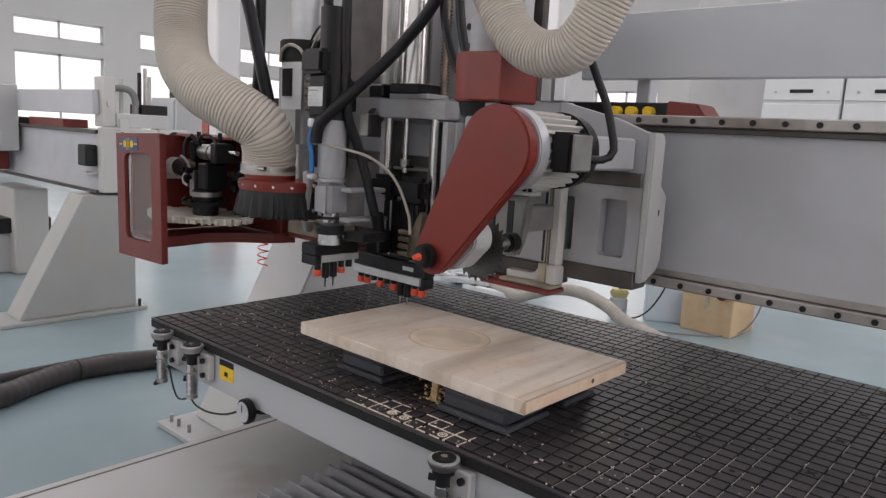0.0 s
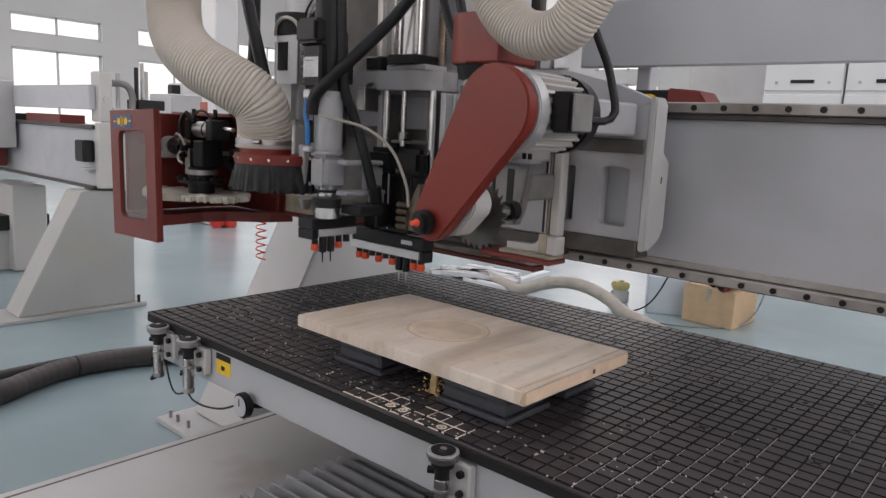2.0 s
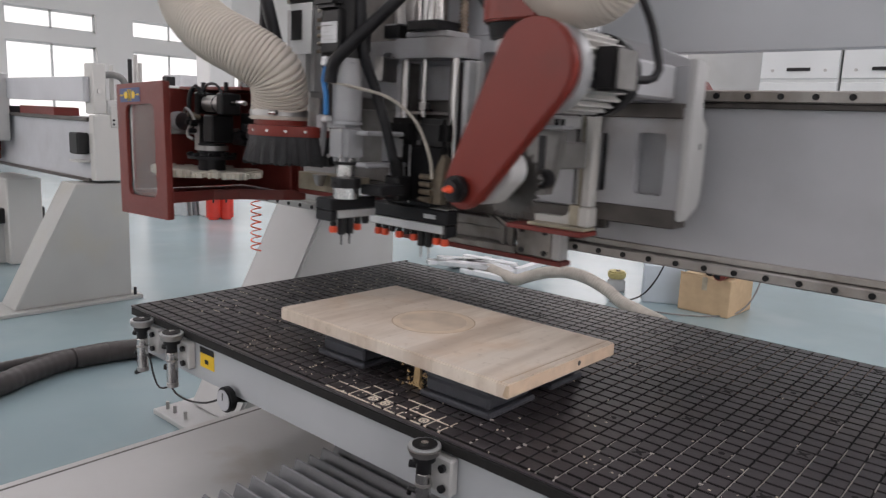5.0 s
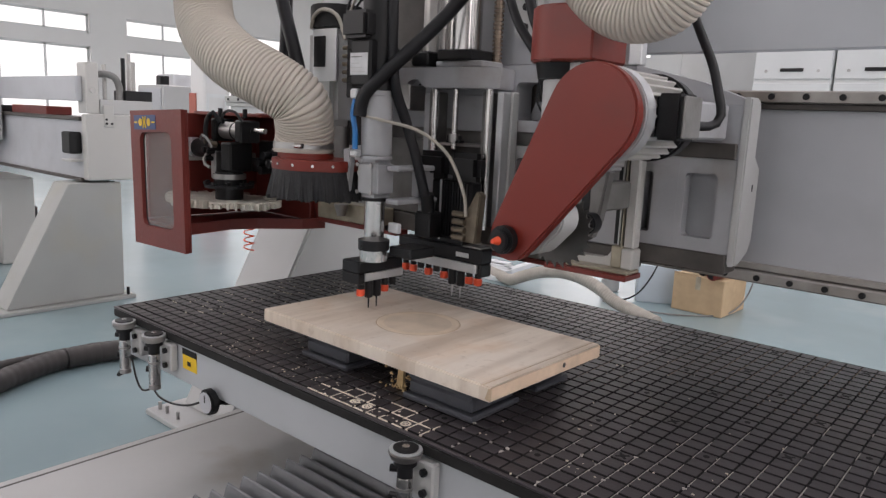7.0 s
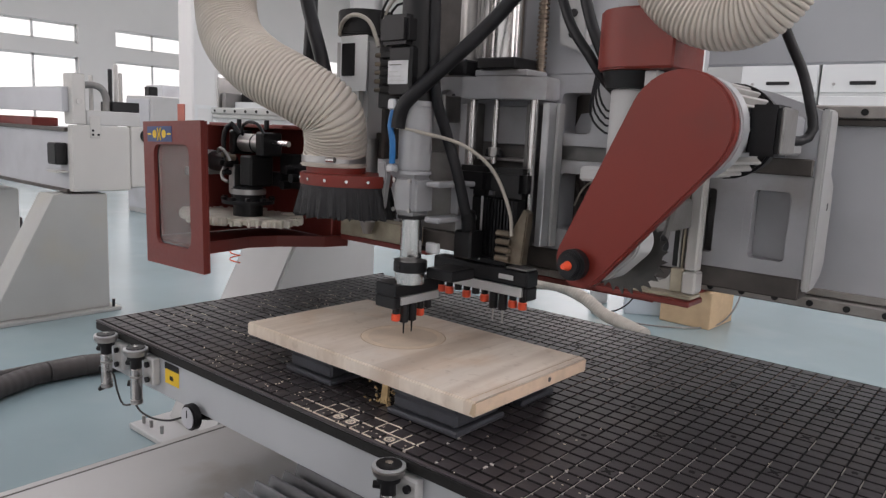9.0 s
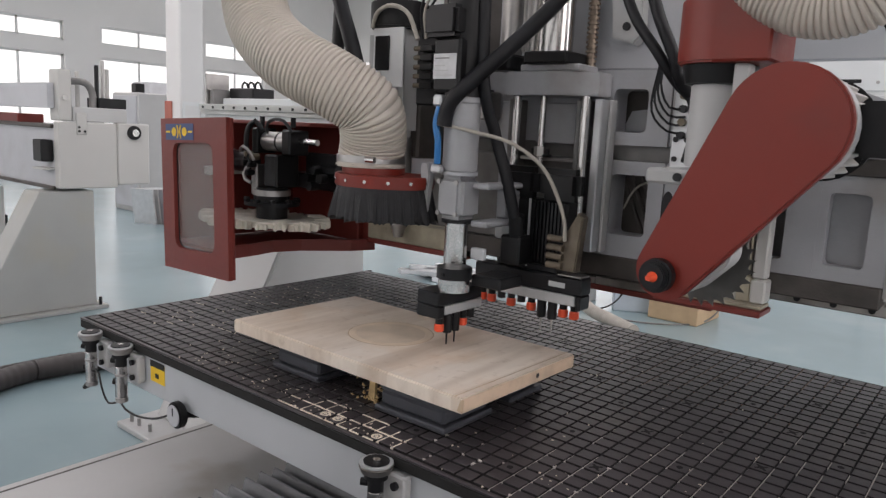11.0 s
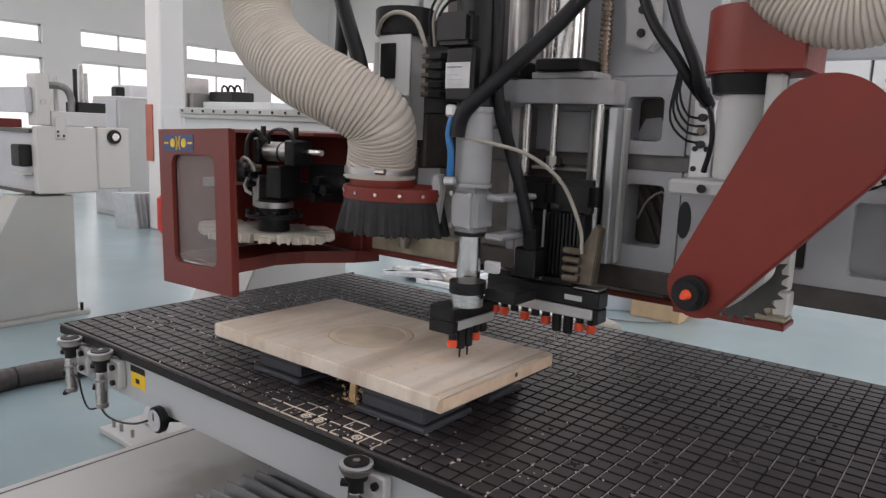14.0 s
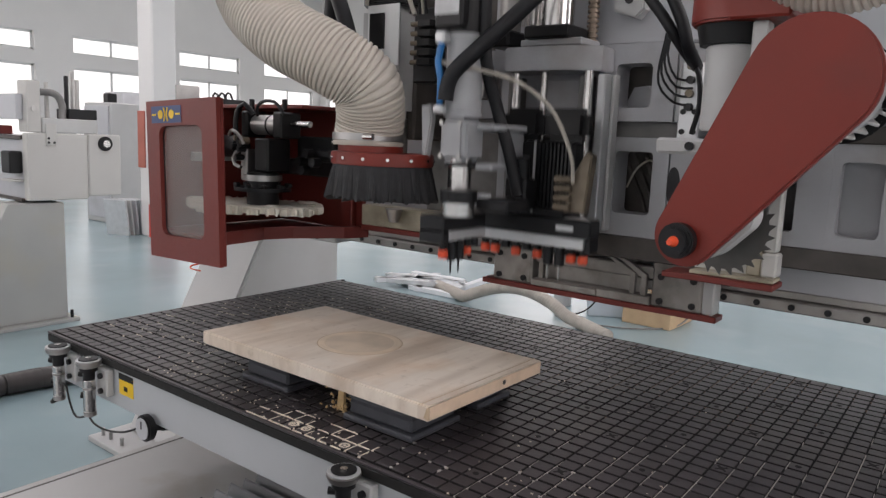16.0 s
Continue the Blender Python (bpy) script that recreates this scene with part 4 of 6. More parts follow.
for i in range(4):
    z = 1.56 - i * 0.018
    part("oil_tube", tube([(-0.425, 0.576, z), (-0.455, 0.55, z + 0.002), (-0.475 - 0.006 * i, 0.54, z + 0.05), (-0.47 - 0.004 * i, 0.54, 1.66)], 0.0028, n=8), RUBBER, head)
part("neck_plate", box(-0.217, -0.190, 0.239, 0.271, 1.535, 1.6245, 0.003), GREY_LIGHT, head)
for k in range(5):
    part("fitting", rod((-0.43, 0.565, 1.50 + 0.03 * k), (-0.43, 0.5798, 1.50 + 0.03 * k), 0.009, n=8), BRASSY if k % 2 else BLACK_METAL, head)
part("chain_link", tube([(-0.42, 0.55, 1.60), (-0.40, 0.54, 1.56), (-0.395, 0.54, 1.50), (-0.41, 0.55, 1.44)], 0.006, n=8), BLACK_METAL, head)

# dust hoses
part("dust_hose", tube([(-1.13, 0.27, 1.405), (-1.116, 0.262, 1.46), (-1.106, 0.228, 1.53), (-1.165, 0.17, 1.584), (-1.278, 0.125, 1.642), (-1.398, 0.125, 1.722), (-1.466, 0.145, 1.825), (-1.49, 0.16, 1.99), (-1.50, 0.16, 2.2)],
     0.0865, n=28, ribs=0.006, pitch=0.0108), HOSE, head, "ribbed cream dust extraction hose")
hose_loop = part("dust_hose", tube([(-0.339, 0.22, 2.1), (-0.283, 0.22, 1.946), (-0.232, 0.22, 1.851), (-0.176, 0.22, 1.765), (-0.116, 0.22, 1.718), (-0.056, 0.22, 1.705), (-0.002, 0.22, 1.72), (0.037, 0.22, 1.765), (0.073, 0.224, 1.834), (0.108, 0.228, 1.928), (0.134, 0.228, 2.1)],
     0.0515, n=28, ribs=0.0043, pitch=0.0085), HOSE, head, "ribbed cream dust extraction hose")
part("hose_clamp", rod((-1.13, 0.27, 1.394), (-1.13, 0.27, 1.412), 0.0893, n=32), STEEL_DULL, head, "worm drive steel hose clamp")
part("clamp_screw", rod((-1.075, 0.196, 1.404), (-1.05, 0.202, 1.404), 0.008, n=10), STEEL, head)
part("hose_cuff", rod((-1.13, 0.27, 1.382), (-1.13, 0.27, 1.3935), 0.0915, n=36, bevel=0.004), HOSE, head)
part("brush_neck", rod((-1.12, 0.27, 1.366), (-1.12, 0.27, 1.3815), 0.082, n=32), RED, head)


def oval(cx, cy, rx, ry, n=40):
    return [(cx + rx * math.cos(k * math.tau / n), cy + ry * math.sin(k * math.tau / n)) for k in range(n)]


part("brush_collar", prism(oval(-1.089, 0.28, 0.136, 0.120), 1.335, 1.3655, "z", bevel=0.002), RED, head, "red dust hood collar with screws")
for k in range(14):
    a = k * math.tau / 14 + 0.1
    part("collar_screw", rod((-1.089 + 0.134 * math.cos(a), 0.28 + 0.118 * math.sin(a), 1.351), (-1.089 + 0.139 * math.cos(a), 0.28 + 0.123 * math.sin(a), 1.351), 0.0045, n=8), STEEL, head)


def bristles():
    bm = bmesh.new()
    rnd = random.Random(7)
    n = 170
    top, bot, inn = [], [], []
    for k in range(n):
        a = k * math.tau / n
        f = 1.0 + 0.05 * math.sin(k * 0.9) + rnd.uniform(-0.025, 0.03)
        top.append(bm.verts.new((-1.089 + 0.130 * math.cos(a), 0.28 + 0.117 * math.sin(a), 1.3352)))
        ro = 1.11 * f
        bot.append(bm.verts.new((-1.089 + 0.130 * ro * math.cos(a), 0.28 + 0.117 * ro * math.sin(a), 1.252 + rnd.uniform(-0.006, 0.008))))
        inn.append(bm.verts.new((-1.089 + 0.108 * math.cos(a), 0.28 + 0.09 * math.sin(a), 1.25)))
    for k in range(n):
        j = (k + 1) % n
        bm.faces.new((top[k], top[j], bot[j], bot[k]))
        bm.faces.new((bot[k], bot[j], inn[j], inn[k]))
    return bm


part("brush_skirt", bristles(), BRISTLE, head, "black bristle dust skirt", smooth=False)

# router spindle behind the hose
part("router_spindle", box(-1.34, -1.20, 0.44, 0.58, 1.46, 1.765, 0.02, seg=2), GREY_LIGHT, head, "light grey router spindle body")
part("spindle_cap", rod((-1.27, 0.51, 1.7655), (-1.27, 0.51, 1.84), 0.085, n=28, bevel=0.004), BLACK, head)
part("spindle_top", rod((-1.27, 0.51, 1.8405), (-1.27, 0.51, 2.02), 0.05, n=24), ALU, head)
part("spindle_plate", box(-1.30, -1.185, 0.436, 0.4395, 1.60, 1.762, 0), WHITE, head)
part("spindle_cover", box(-1.29, -1.235, 0.431, 0.4355, 1.645, 1.74, 0.001), BLACK, head)
part("spindle_back", box(-1.27, -1.19, 0.52, 0.67, 1.40, 1.80, 0.006), GREASE_SHADE, head)
part("spindle_lower", rod((-1.25, 0.50, 1.30), (-1.25, 0.50, 1.4595), 0.042, n=24), STEEL_DULL, head)
part("cap_hose", tube([(-1.30, 0.43, 1.765), (-1.27, 0.415, 1.80), (-1.21, 0.405, 1.815), (-1.14, 0.40, 1.79), (-1.10, 0.40, 1.72)], 0.006, n=8), OILHOSE, head)
for i in range(5):
    z = 1.60 + i * 0.024
    part("valve_fitting", rod((-1.108, 0.40, z), (-1.085, 0.40, z), 0.0065, n=10), BRASSY, head)
    part("valve", box(-1.083, -1.04, 0.39, 0.42, z - 0.009, z + 0.009, 0.002), BLACK, head)
part("valve_block", box(-1.12, -1.04, 0.421, 0.47, 1.55, 1.74, 0.004), BLACK_METAL, head)
part("router_shelf", box(-1.465, -1.13, 0.60, 0.66, 1.125, 1.19, 0.003), OILED, head, "grease stained cream bearing cover")
part("shelf_plate", box(-1.465, -1.06, 0.60, 0.66, 1.108, 1.1245, 0.002), RED_SHEET, head)
part("tool_cone", rod((-1.30, 0.57, 1.15), (-1.30, 0.57, 1.19), 0.014, 0.026, n=18), STEEL_DULL, head)

# tool magazine with its red sheet hood
mag = part("tool_hood", box(-1.90, -1.48, 0.625, 0.64, 1.10, 1.49, 0.003), RED_SHEET, head, "red sheet metal tool magazine hood with a window door")
TRAY = [(-1.90, 0.155), (-1.60, 0.155), (-1.612, 0.25), (-1.63, 0.34), (-1.60, 0.43), (-1.55, 0.50), (-1.506, 0.56), (-1.48, 0.645), (-1.90, 0.645)]
part("hood_floor", prism(TRAY, 1.085, 1.097, "z"), RED_SHEET, mag)
edge = TRAY[1:8]
lip = bmesh.new()
rows_ = []
for x_, y_ in edge:
    rows_.append([lip.verts.new(p) for p in ((x_ + 0.002, y_ - 0.002, 1.078), (x_ + 0.012, y_ - 0.006, 1.078), (x_ + 0.012, y_ - 0.006, 1.116), (x_ + 0.002, y_ - 0.002, 1.116))])
for a_, b_ in zip(rows_, rows_[1:]):
    for k in range(4):
        lip.faces.new((a_[k], a_[(k + 1) % 4], b_[(k + 1) % 4], b_[k]))
lip.faces.new(rows_[0])
lip.faces.new(rows_[-1])
bmesh.ops.recalc_face_normals(lip, faces=lip.faces)
part("hood_lip", lip, RED_SHEET, mag, smooth=False)
part("hood_post", box(-1.565, -1.51, 0.60, 0.6245, 1.0985, 1.235, 0.003), RED_SHEET, mag)
part("hood_roof", box(-1.90, -1.48, 0.36, 0.6245, 1.476, 1.488, 0.002), RED_SHEET, mag)
part("hood_edge", box(-1.90, -1.88, 0.171, 0.624, 1.10, 1.48, 0.002), RED_SHEET, mag)
DOOR = Matrix.Translation((-1.676, 0.112, 1.257)) @ Matrix.Rotation(radians(-2.2), 4, "Z") @ Matrix.Rotation(radians(-2.0), 4, "Y") @ Matrix.Translation((0, 0, -1.257))
door = part("hood_door", frame_plate(-0.198, 0.166, 1.028, 1.486, -0.130, 0.094, 1.096, 1.414, 0.03, -0.012, 0.0), RED_SHEET, mag, "red sheet door with a clear rounded window", at=DOOR)
part("door_edge", box(0.154, 0.1655, 0.001, 0.012, 1.029, 1.485, 0.002), RED_SHEET, door)
part("door_edge", box(-0.1975, 0.1535, 0.001, 0.012, 1.471, 1.485, 0.002), RED_SHEET, door)
part("door_edge", box(-0.1975, 0.1535, 0.001, 0.012, 1.029, 1.043, 0.002), RED_SHEET, door)
part("window_seal", frame_plate(-0.138, 0.102, 1.088, 1.422, -0.129, 0.093, 1.097, 1.413, 0.03, 0.0005, 0.004), RUBBER, door)
part("window_pane", box(-0.137, 0.101, 0.0045, 0.0075, 1.089, 1.421, 0), CLEAR, door)
part("badge", box(-0.166, -0.006, -0.0136, -0.0126, 1.422, 1.470, 0), BADGE, door, "blue badge with yellow marks")
for bx_ in (-0.115, -0.055):
    part("badge_dot", rod((bx_, -0.0149, 1.446), (bx_, -0.0138, 1.446), 0.013, n=14), YELLOW, door)
for bx_ in (-0.15, -0.022):
    part("badge_bar", box(bx_ - 0.011, bx_ + 0.011, -0.0149, -0.0138, 1.4435, 1.4485, 0), YELLOW, door)
for s_ in (-1, 1):
    part("badge_bar", tube([(-0.085 + s_ * 0.010, -0.0143, 1.465), (-0.085 + s_ * 0.004, -0.0143, 1.446), (-0.085 + s_ * 0.010, -0.0143, 1.427)], 0.0022, n=6), YELLOW, door)
mech = part("magazine_frame", box(-1.74, -1.45, 0.50, 0.62, 1.25, 1.30, 0.005), BLACK_METAL, head, "black tool magazine drive with a cream gripper disc", at=Matrix.Translation((-0.02, 0, 0.022)))
part("drive_motor", rod((-1.672, 0.34, 1.40), (-1.555, 0.34, 1.40), 0.030, n=20, bevel=0.003), STEEL_DULL, mech, "small steel magazine drive cylinder")
part("motor_band", rod((-1.60, 0.34, 1.40), (-1.594, 0.34, 1.40), 0.0315, n=20), BLACK_METAL, mech)
part("drive_end", box(-1.5545, -1.515, 0.30, 0.378, 1.362, 1.438, 0.005), BLACK, mech)
part("drive_end", box(-1.70, -1.6725, 0.30, 0.378, 1.362, 1.44, 0.005), BLACK, mech)
part("drive_rod", rod((-1.5145, 0.34, 1.405), (-1.435, 0.34, 1.405), 0.009, n=12), STEEL, mech)
part("gearbox", box(-1.625, -1.562, 0.29, 0.38, 1.262, 1.361, 0.006), BLACK, mech, "black magazine gearbox")
part("gear_side", box(-1.5, -1.38, 0.40, 0.47, 1.305, 1.345, 0.012), RUBBER, mech)
for i, (vx, vz) in enumerate(((-1.49, 1.30), (-1.46, 1.325), (-1.43, 1.30), (-1.475, 1.275))):
    part("solenoid", rod((vx, 0.37, vz), (vx, 0.40, vz), 0.014, n=12), BLACK_METAL if i % 2 else BLACK, mech)
part("gear_left", rod((-1.80, 0.33, 1.335), (-1.70, 0.33, 1.335), 0.034, n=18, bevel=0.004), BLACK_METAL, mech)
part("gear_end", rod((-1.855, 0.33, 1.335), (-1.8005, 0.33, 1.335), 0.036, n=18, bevel=0.005), ALU, mech)
part("inner_bar", box(-1.855, -1.83, 0.25, 0.60, 1.285, 1.312, 0.003), GREY_LIGHT, mech)
part("bracket", box(-1.67, -1.64, 0.30, 0.36, 1.235, 1.33, 0.004), STEEL_DULL, mech)
part("elbow", tube([(-1.66, 0.295, 1.33), (-1.675, 0.28, 1.31), (-1.665, 0.275, 1.285), (-1.64, 0.28, 1.275)], 0.006, n=8), STEEL_DULL, mech)
part("shaft", rod((-1.60, 0.33, 1.1665), (-1.60, 0.33, 1.2615), 0.048, n=24), BLACK_METAL, mech)
part("shaft_ring", rod((-1.60, 0.33, 1.238), (-1.60, 0.33, 1.255), 0.058, n=24), STEEL_DULL, mech)
part("shaft_flange", rod((-1.60, 0.33, 1.207), (-1.60, 0.33, 1.218), 0.085, n=28), BLACK_METAL, mech)
for k in range(10):
    a = k * math.tau / 10
    part("flange_clip", box(-1.60 + 0.08 * math.cos(a) - 0.008, -1.60 + 0.08 * math.cos(a) + 0.008, 0.33 + 0.08 * math.sin(a) - 0.008, 0.33 + 0.08 * math.sin(a) + 0.008, 1.2185, 1.229, 0.002), BLACK_METAL, mech)
rnd = random.Random(3)
disc = part("tool_disc", prism([(-1.645 + 0.192 * math.cos(k * math.tau / 36), 0.335 + 0.13 * math.sin(k * math.tau / 36)) for k in range(36)], 1.149, 1.166, "z"), FOAM, mech, "cream plastic tool gripper disc", smooth=False)
for k in range(22):
    a = k * math.tau / 22
    grip = prism([(-0.030, -0.011), (0.004, -0.019), (0.029, -0.016), (0.027, -0.009), (0.010, -0.006), (0.010, 0.006), (0.027, 0.009), (0.029, 0.016), (0.004, 0.019), (-0.030, 0.011)], -0.009 + rnd.uniform(-0.006, 0.004), 0.010 + rnd.uniform(-0.004, 0.006), "z", bevel=0.002)
    part("gripper", grip, FOAM, disc, at=Matrix.Translation((-1.645 + 0.212 * math.cos(a), 0.335 + 0.150 * math.sin(a), 1.157)) @ Matrix.Rotation(a + rnd.uniform(-0.22, 0.22), 4, "Z") @ Matrix.Rotation(rnd.uniform(-0.12, 0.12), 4, "Y"))
for cx_ in (-1.685, -1.535):
    part("top_fitting", rod((cx_, 0.33, 1.445), (cx_, 0.33, 1.475), 0.008, n=10), BLACK_METAL, mech)
part("drive_hose", tube([(-1.655, 0.31, 1.43), (-1.675, 0.295, 1.46), (-1.70, 0.285, 1.43), (-1.695, 0.28, 1.37), (-1.67, 0.28, 1.33)], 0.008, n=10), RUBBER, mech)
part("drive_hose", tube([(-1.62, 0.30, 1.425), (-1.61, 0.29, 1.45), (-1.57, 0.285, 1.467), (-1.52, 0.285, 1.462), (-1.49, 0.29, 1.43)], 0.005, n=10), RUBBER, mech)

for ob in [o for o in bpy.data.objects if o.parent == mech and o.name.split(".")[0] in ("drive_motor", "motor_band", "drive_end", "drive_rod", "gearbox", "drive_hose", "top_fitting")]:
    ob.data.transform(Matrix.Translation((0.032, 0, 0.004)))
for k, (vx, vz) in enumerate(((-1.66, 1.362), (-1.675, 1.335), (-1.645, 1.33), (-1.63, 1.355), (-1.655, 1.305))):
    part("valve_knob", rod((vx, 0.27, vz), (vx + 0.004, 0.298, vz), 0.009 + 0.002 * (k % 2), n=10, bevel=0.002), BLACK_METAL if k % 3 else BRASSY, mech)
part("air_elbow", tube([(-1.69, 0.275, 1.37), (-1.66, 0.262, 1.385), (-1.63, 0.265, 1.372), (-1.62, 0.275, 1.345)], 0.005, n=8), STEEL_DULL, mech)
part("drive_plate", box(-1.54, -1.38, 0.41, 0.43, 1.30, 1.375, 0.004), BLACK, mech)

# cable looms
part("cable", tube([(-0.893, 0.275, 1.495), (-0.889, 0.275, 1.525), (-0.872, 0.275, 1.558), (-0.83, 0.30, 1.607), (-0.778, 0.335, 1.666), (-0.728, 0.38, 1.733), (-0.676, 0.42, 1.806), (-0.58, 0.44, 1.92), (-0.50, 0.45, 2.1)], 0.0185, n=14), RUBBER, head, "thick black cable loom")
part("cable", tube([(-0.835, 0.33, 2.0), (-0.832, 0.33, 1.80), (-0.83, 0.34, 1.60), (-0.82, 0.385, 1.48), (-0.79, 0.40, 1.38), (-0.772, 0.42, 1.28)], 0.015, n=14), RUBBER, head)
part("cable", tube([(-0.93, 0.33, 2.0), (-0.93, 0.34, 1.85), (-0.915, 0.34, 1.70), (-0.90, 0.35, 1.60)], 0.014, n=12), RUBBER, head)
part("cable", tube([(-1.50, 0.40, 2.05), (-1.44, 0.40, 1.92), (-1.38, 0.39, 1.80), (-1.33, 0.38, 1.71), (-1.30, 0.385, 1.62)], 0.022, n=12), RUBBER, head)
part("cable", tube([(-1.47, 0.46, 2.05), (-1.47, 0.46, 1.85), (-1.48, 0.46, 1.70), (-1.50, 0.46, 1.62)], 0.02, n=12), RUBBER, head)
part("cable", tube([(-0.60, 0.48, 2.05), (-0.57, 0.47, 1.88), (-0.52, 0.46, 1.76), (-0.46, 0.46, 1.68), (-0.43, 0.48, 1.63), (-0.422, 0.525, 1.605), (-0.43, 0.575, 1.598)], 0.012, n=12), RUBBER, head)
part("cable", tube([(-0.52, 0.46, 2.05), (-0.50, 0.46, 1.88), (-0.46, 0.45, 1.76), (-0.42, 0.46, 1.67), (-0.41, 0.48, 1.62), (-0.412, 0.53, 1.598), (-0.42, 0.575, 1.59)], 0.0135, n=12), RUBBER, head)
part("cable", tube([(-1.00, 0.40, 2.05), (-0.99, 0.39, 1.88), (-0.965, 0.38, 1.76), (-0.955, 0.37, 1.66), (-0.95, 0.36, 1.58)], 0.013, n=12), RUBBER, head)
for k in range(3):
    part("air_line", tube([(-1.06 - 0.012 * k, 0.40, 1.72), (-1.05 - 0.01 * k, 0.38, 1.78 + 0.015 * k), (-1.01, 0.39, 1.83 + 0.02 * k), (-0.97, 0.42, 1.80), (-0.955, 0.45, 1.72)], 0.0035, n=8), OILHOSE if k == 1 else RUBBER, head)
part("junction_box", box(-1.02, -0.965, 0.44, 0.50, 1.60, 1.70, 0.005), BLACK_METAL, head, "black junction box with fittings")
for k in range(3):
    part("gland", rod((-1.01 + 0.018 * k, 0.435, 1.62), (-1.01 + 0.018 * k, 0.4395, 1.62), 0.007, n=10), BRASSY, head)
part("valve_tree", box(-1.04, -1.0, 0.58, 0.66, 1.52, 1.60, 0.004), STEEL_DULL, head)
part("rear_cylinder", rod((-0.955, 0.63, 1.70), (-0.955, 0.63, 2.0), 0.03, n=20), STEEL_DULL, head)
part("rear_plug", box(-0.99, -0.92, 0.57, 0.66, 1.655, 1.699, 0.006), BLACK_METAL, head)

# ---- drilling spindle with the short drill block ----
dsp = thing("drill_spindle", "light grey drilling spindle with black motor and short drill block", "drill spindle")
DX, DY = -0.882, 0.33
SPINDLE = mat("spindle_paint", (0.34, 0.345, 0.355), 0.42, var=0.07, scale=12, bump=0.2, stain=(0.2, 0.19, 0.17), stain_amount=0.4, stain_scale=9)
part("upper_body", rod((DX, DY, 1.388), (DX, DY, 1.552), 0.0435, n=32, bevel=0.003), SPINDLE, dsp, "light grey cylinder body")
part("top_ring", rod((DX, DY, 1.5522), (DX, DY, 1.566), 0.046, n=32, bevel=0.002), SPINDLE, dsp)
part("seam_ring", rod((DX, DY, 1.378), (DX, DY, 1.3875), 0.046, n=32), GREY_CAST, dsp)
part("lower_body", box(DX - 0.04, DX + 0.04, DY - 0.042, DY + 0.045, 1.27, 1.3775, 0.014, seg=3), SPINDLE, dsp)
for bx_, bz_ in ((0.026, 1.362), (0.026, 1.285), (-0.028, 1.362), (-0.028, 1.285)):
    part("body_bolt", rod((DX + bx_, DY - 0.046, bz_), (DX + bx_, DY - 0.0395, bz_), 0.006, n=8), STEEL_DULL, dsp)
part("seal_ring", rod((DX, DY, 1.261), (DX, DY, 1.2695), 0.039, n=28), BLACK, dsp)
part("arm_plate", box(DX + 0.0405, DX + 0.09, DY + 0.0, DY + 0.2, 1.348, 1.362, 0.004), GREY_CAST, dsp)
part("arm_plate", box(DX + 0.0405, DX + 0.09, DY + 0.0, DY + 0.2, 1.255, 1.27, 0.004), GREY_CAST, dsp)
part("arm_web", box(DX + 0.045, DX + 0.072, DY + 0.10, DY + 0.26, 1.2705, 1.3475, 0.004), GREY_CAST, dsp)
part("arm_foot", box(DX + 0.045, DX + 0.085, DY + 0.13, DY + 0.26, 1.175, 1.2545, 0.004), GREY_CAST, dsp)
part("motor", rod((DX + 0.0, DY, 1.5665), (DX, DY, 1.90), 0.046, n=28), BLACK, dsp, "black servo motor")
part("motor_flange", box(DX - 0.05, DX + 0.03, DY - 0.06, DY + 0.05, 1.575, 1.70, 0.006), BLACK, dsp)
part("motor_label", box(DX - 0.047, DX + 0.022, DY - 0.0622, DY - 0.0612, 1.605, 1.663, 0), LABEL, dsp, "scuffed white motor rating label")
part("label_bar", box(DX - 0.042, DX + 0.0, DY - 0.0632, DY - 0.0624, 1.651, 1.654, 0), GRIME_SHADE, dsp)
for i in range(3):
    part("label_line", box(DX - 0.042, DX + 0.012 - 0.012 * i, DY - 0.0632, DY - 0.0624, 1.612 + i * 0.011, 1.6145 + i * 0.011, 0), GREY_LIGHT, dsp)
part("connector", box(DX - 0.075, DX + 0.025, DY - 0.075, DY + 0.0, 1.702, 1.775, 0.01, seg=2), BLACK, dsp, "black motor connector box")
part("air_tube", tube([(DX - 0.022, DY - 0.062, 1.54), (DX - 0.03, DY - 0.064, 1.50), (DX - 0.022, DY - 0.062, 1.46), (DX - 0.025, DY - 0.058, 1.405)], 0.008, n=10), BLUE, dsp, "blue air tube")
part("fitting", box(DX - 0.04, DX - 0.012, DY - 0.068, DY - 0.0435, 1.382, 1.402, 0.005), ALU, dsp)
part("fitting", box(DX - 0.04, DX - 0.012, DY - 0.07, DY - 0.035, 1.54, 1.568, 0.005), ALU, dsp)
part("lever", prism([(DX - 0.095, 1.40), (DX - 0.07, 1.405), (DX - 0.062, 1.37), (DX - 0.075, 1.28), (DX - 0.088, 1.28)], DY - 0.04, DY - 0.02, "y", bevel=0.003), GREY_CAST, dsp)
part("oil_hose", tube([(DX - 0.03, DY - 0.055, 1.50), (DX + 0.05, DY - 0.02, 1.485), (DX + 0.12, DY + 0.05, 1.46), (DX + 0.19, DY + 0.09, 1.40), (DX + 0.235, DY + 0.11, 1.30), (DX + 0.243, DY + 0.115, 1.235)], 0.0046, n=10), OILHOSE, dsp, "thin cream oil hose")

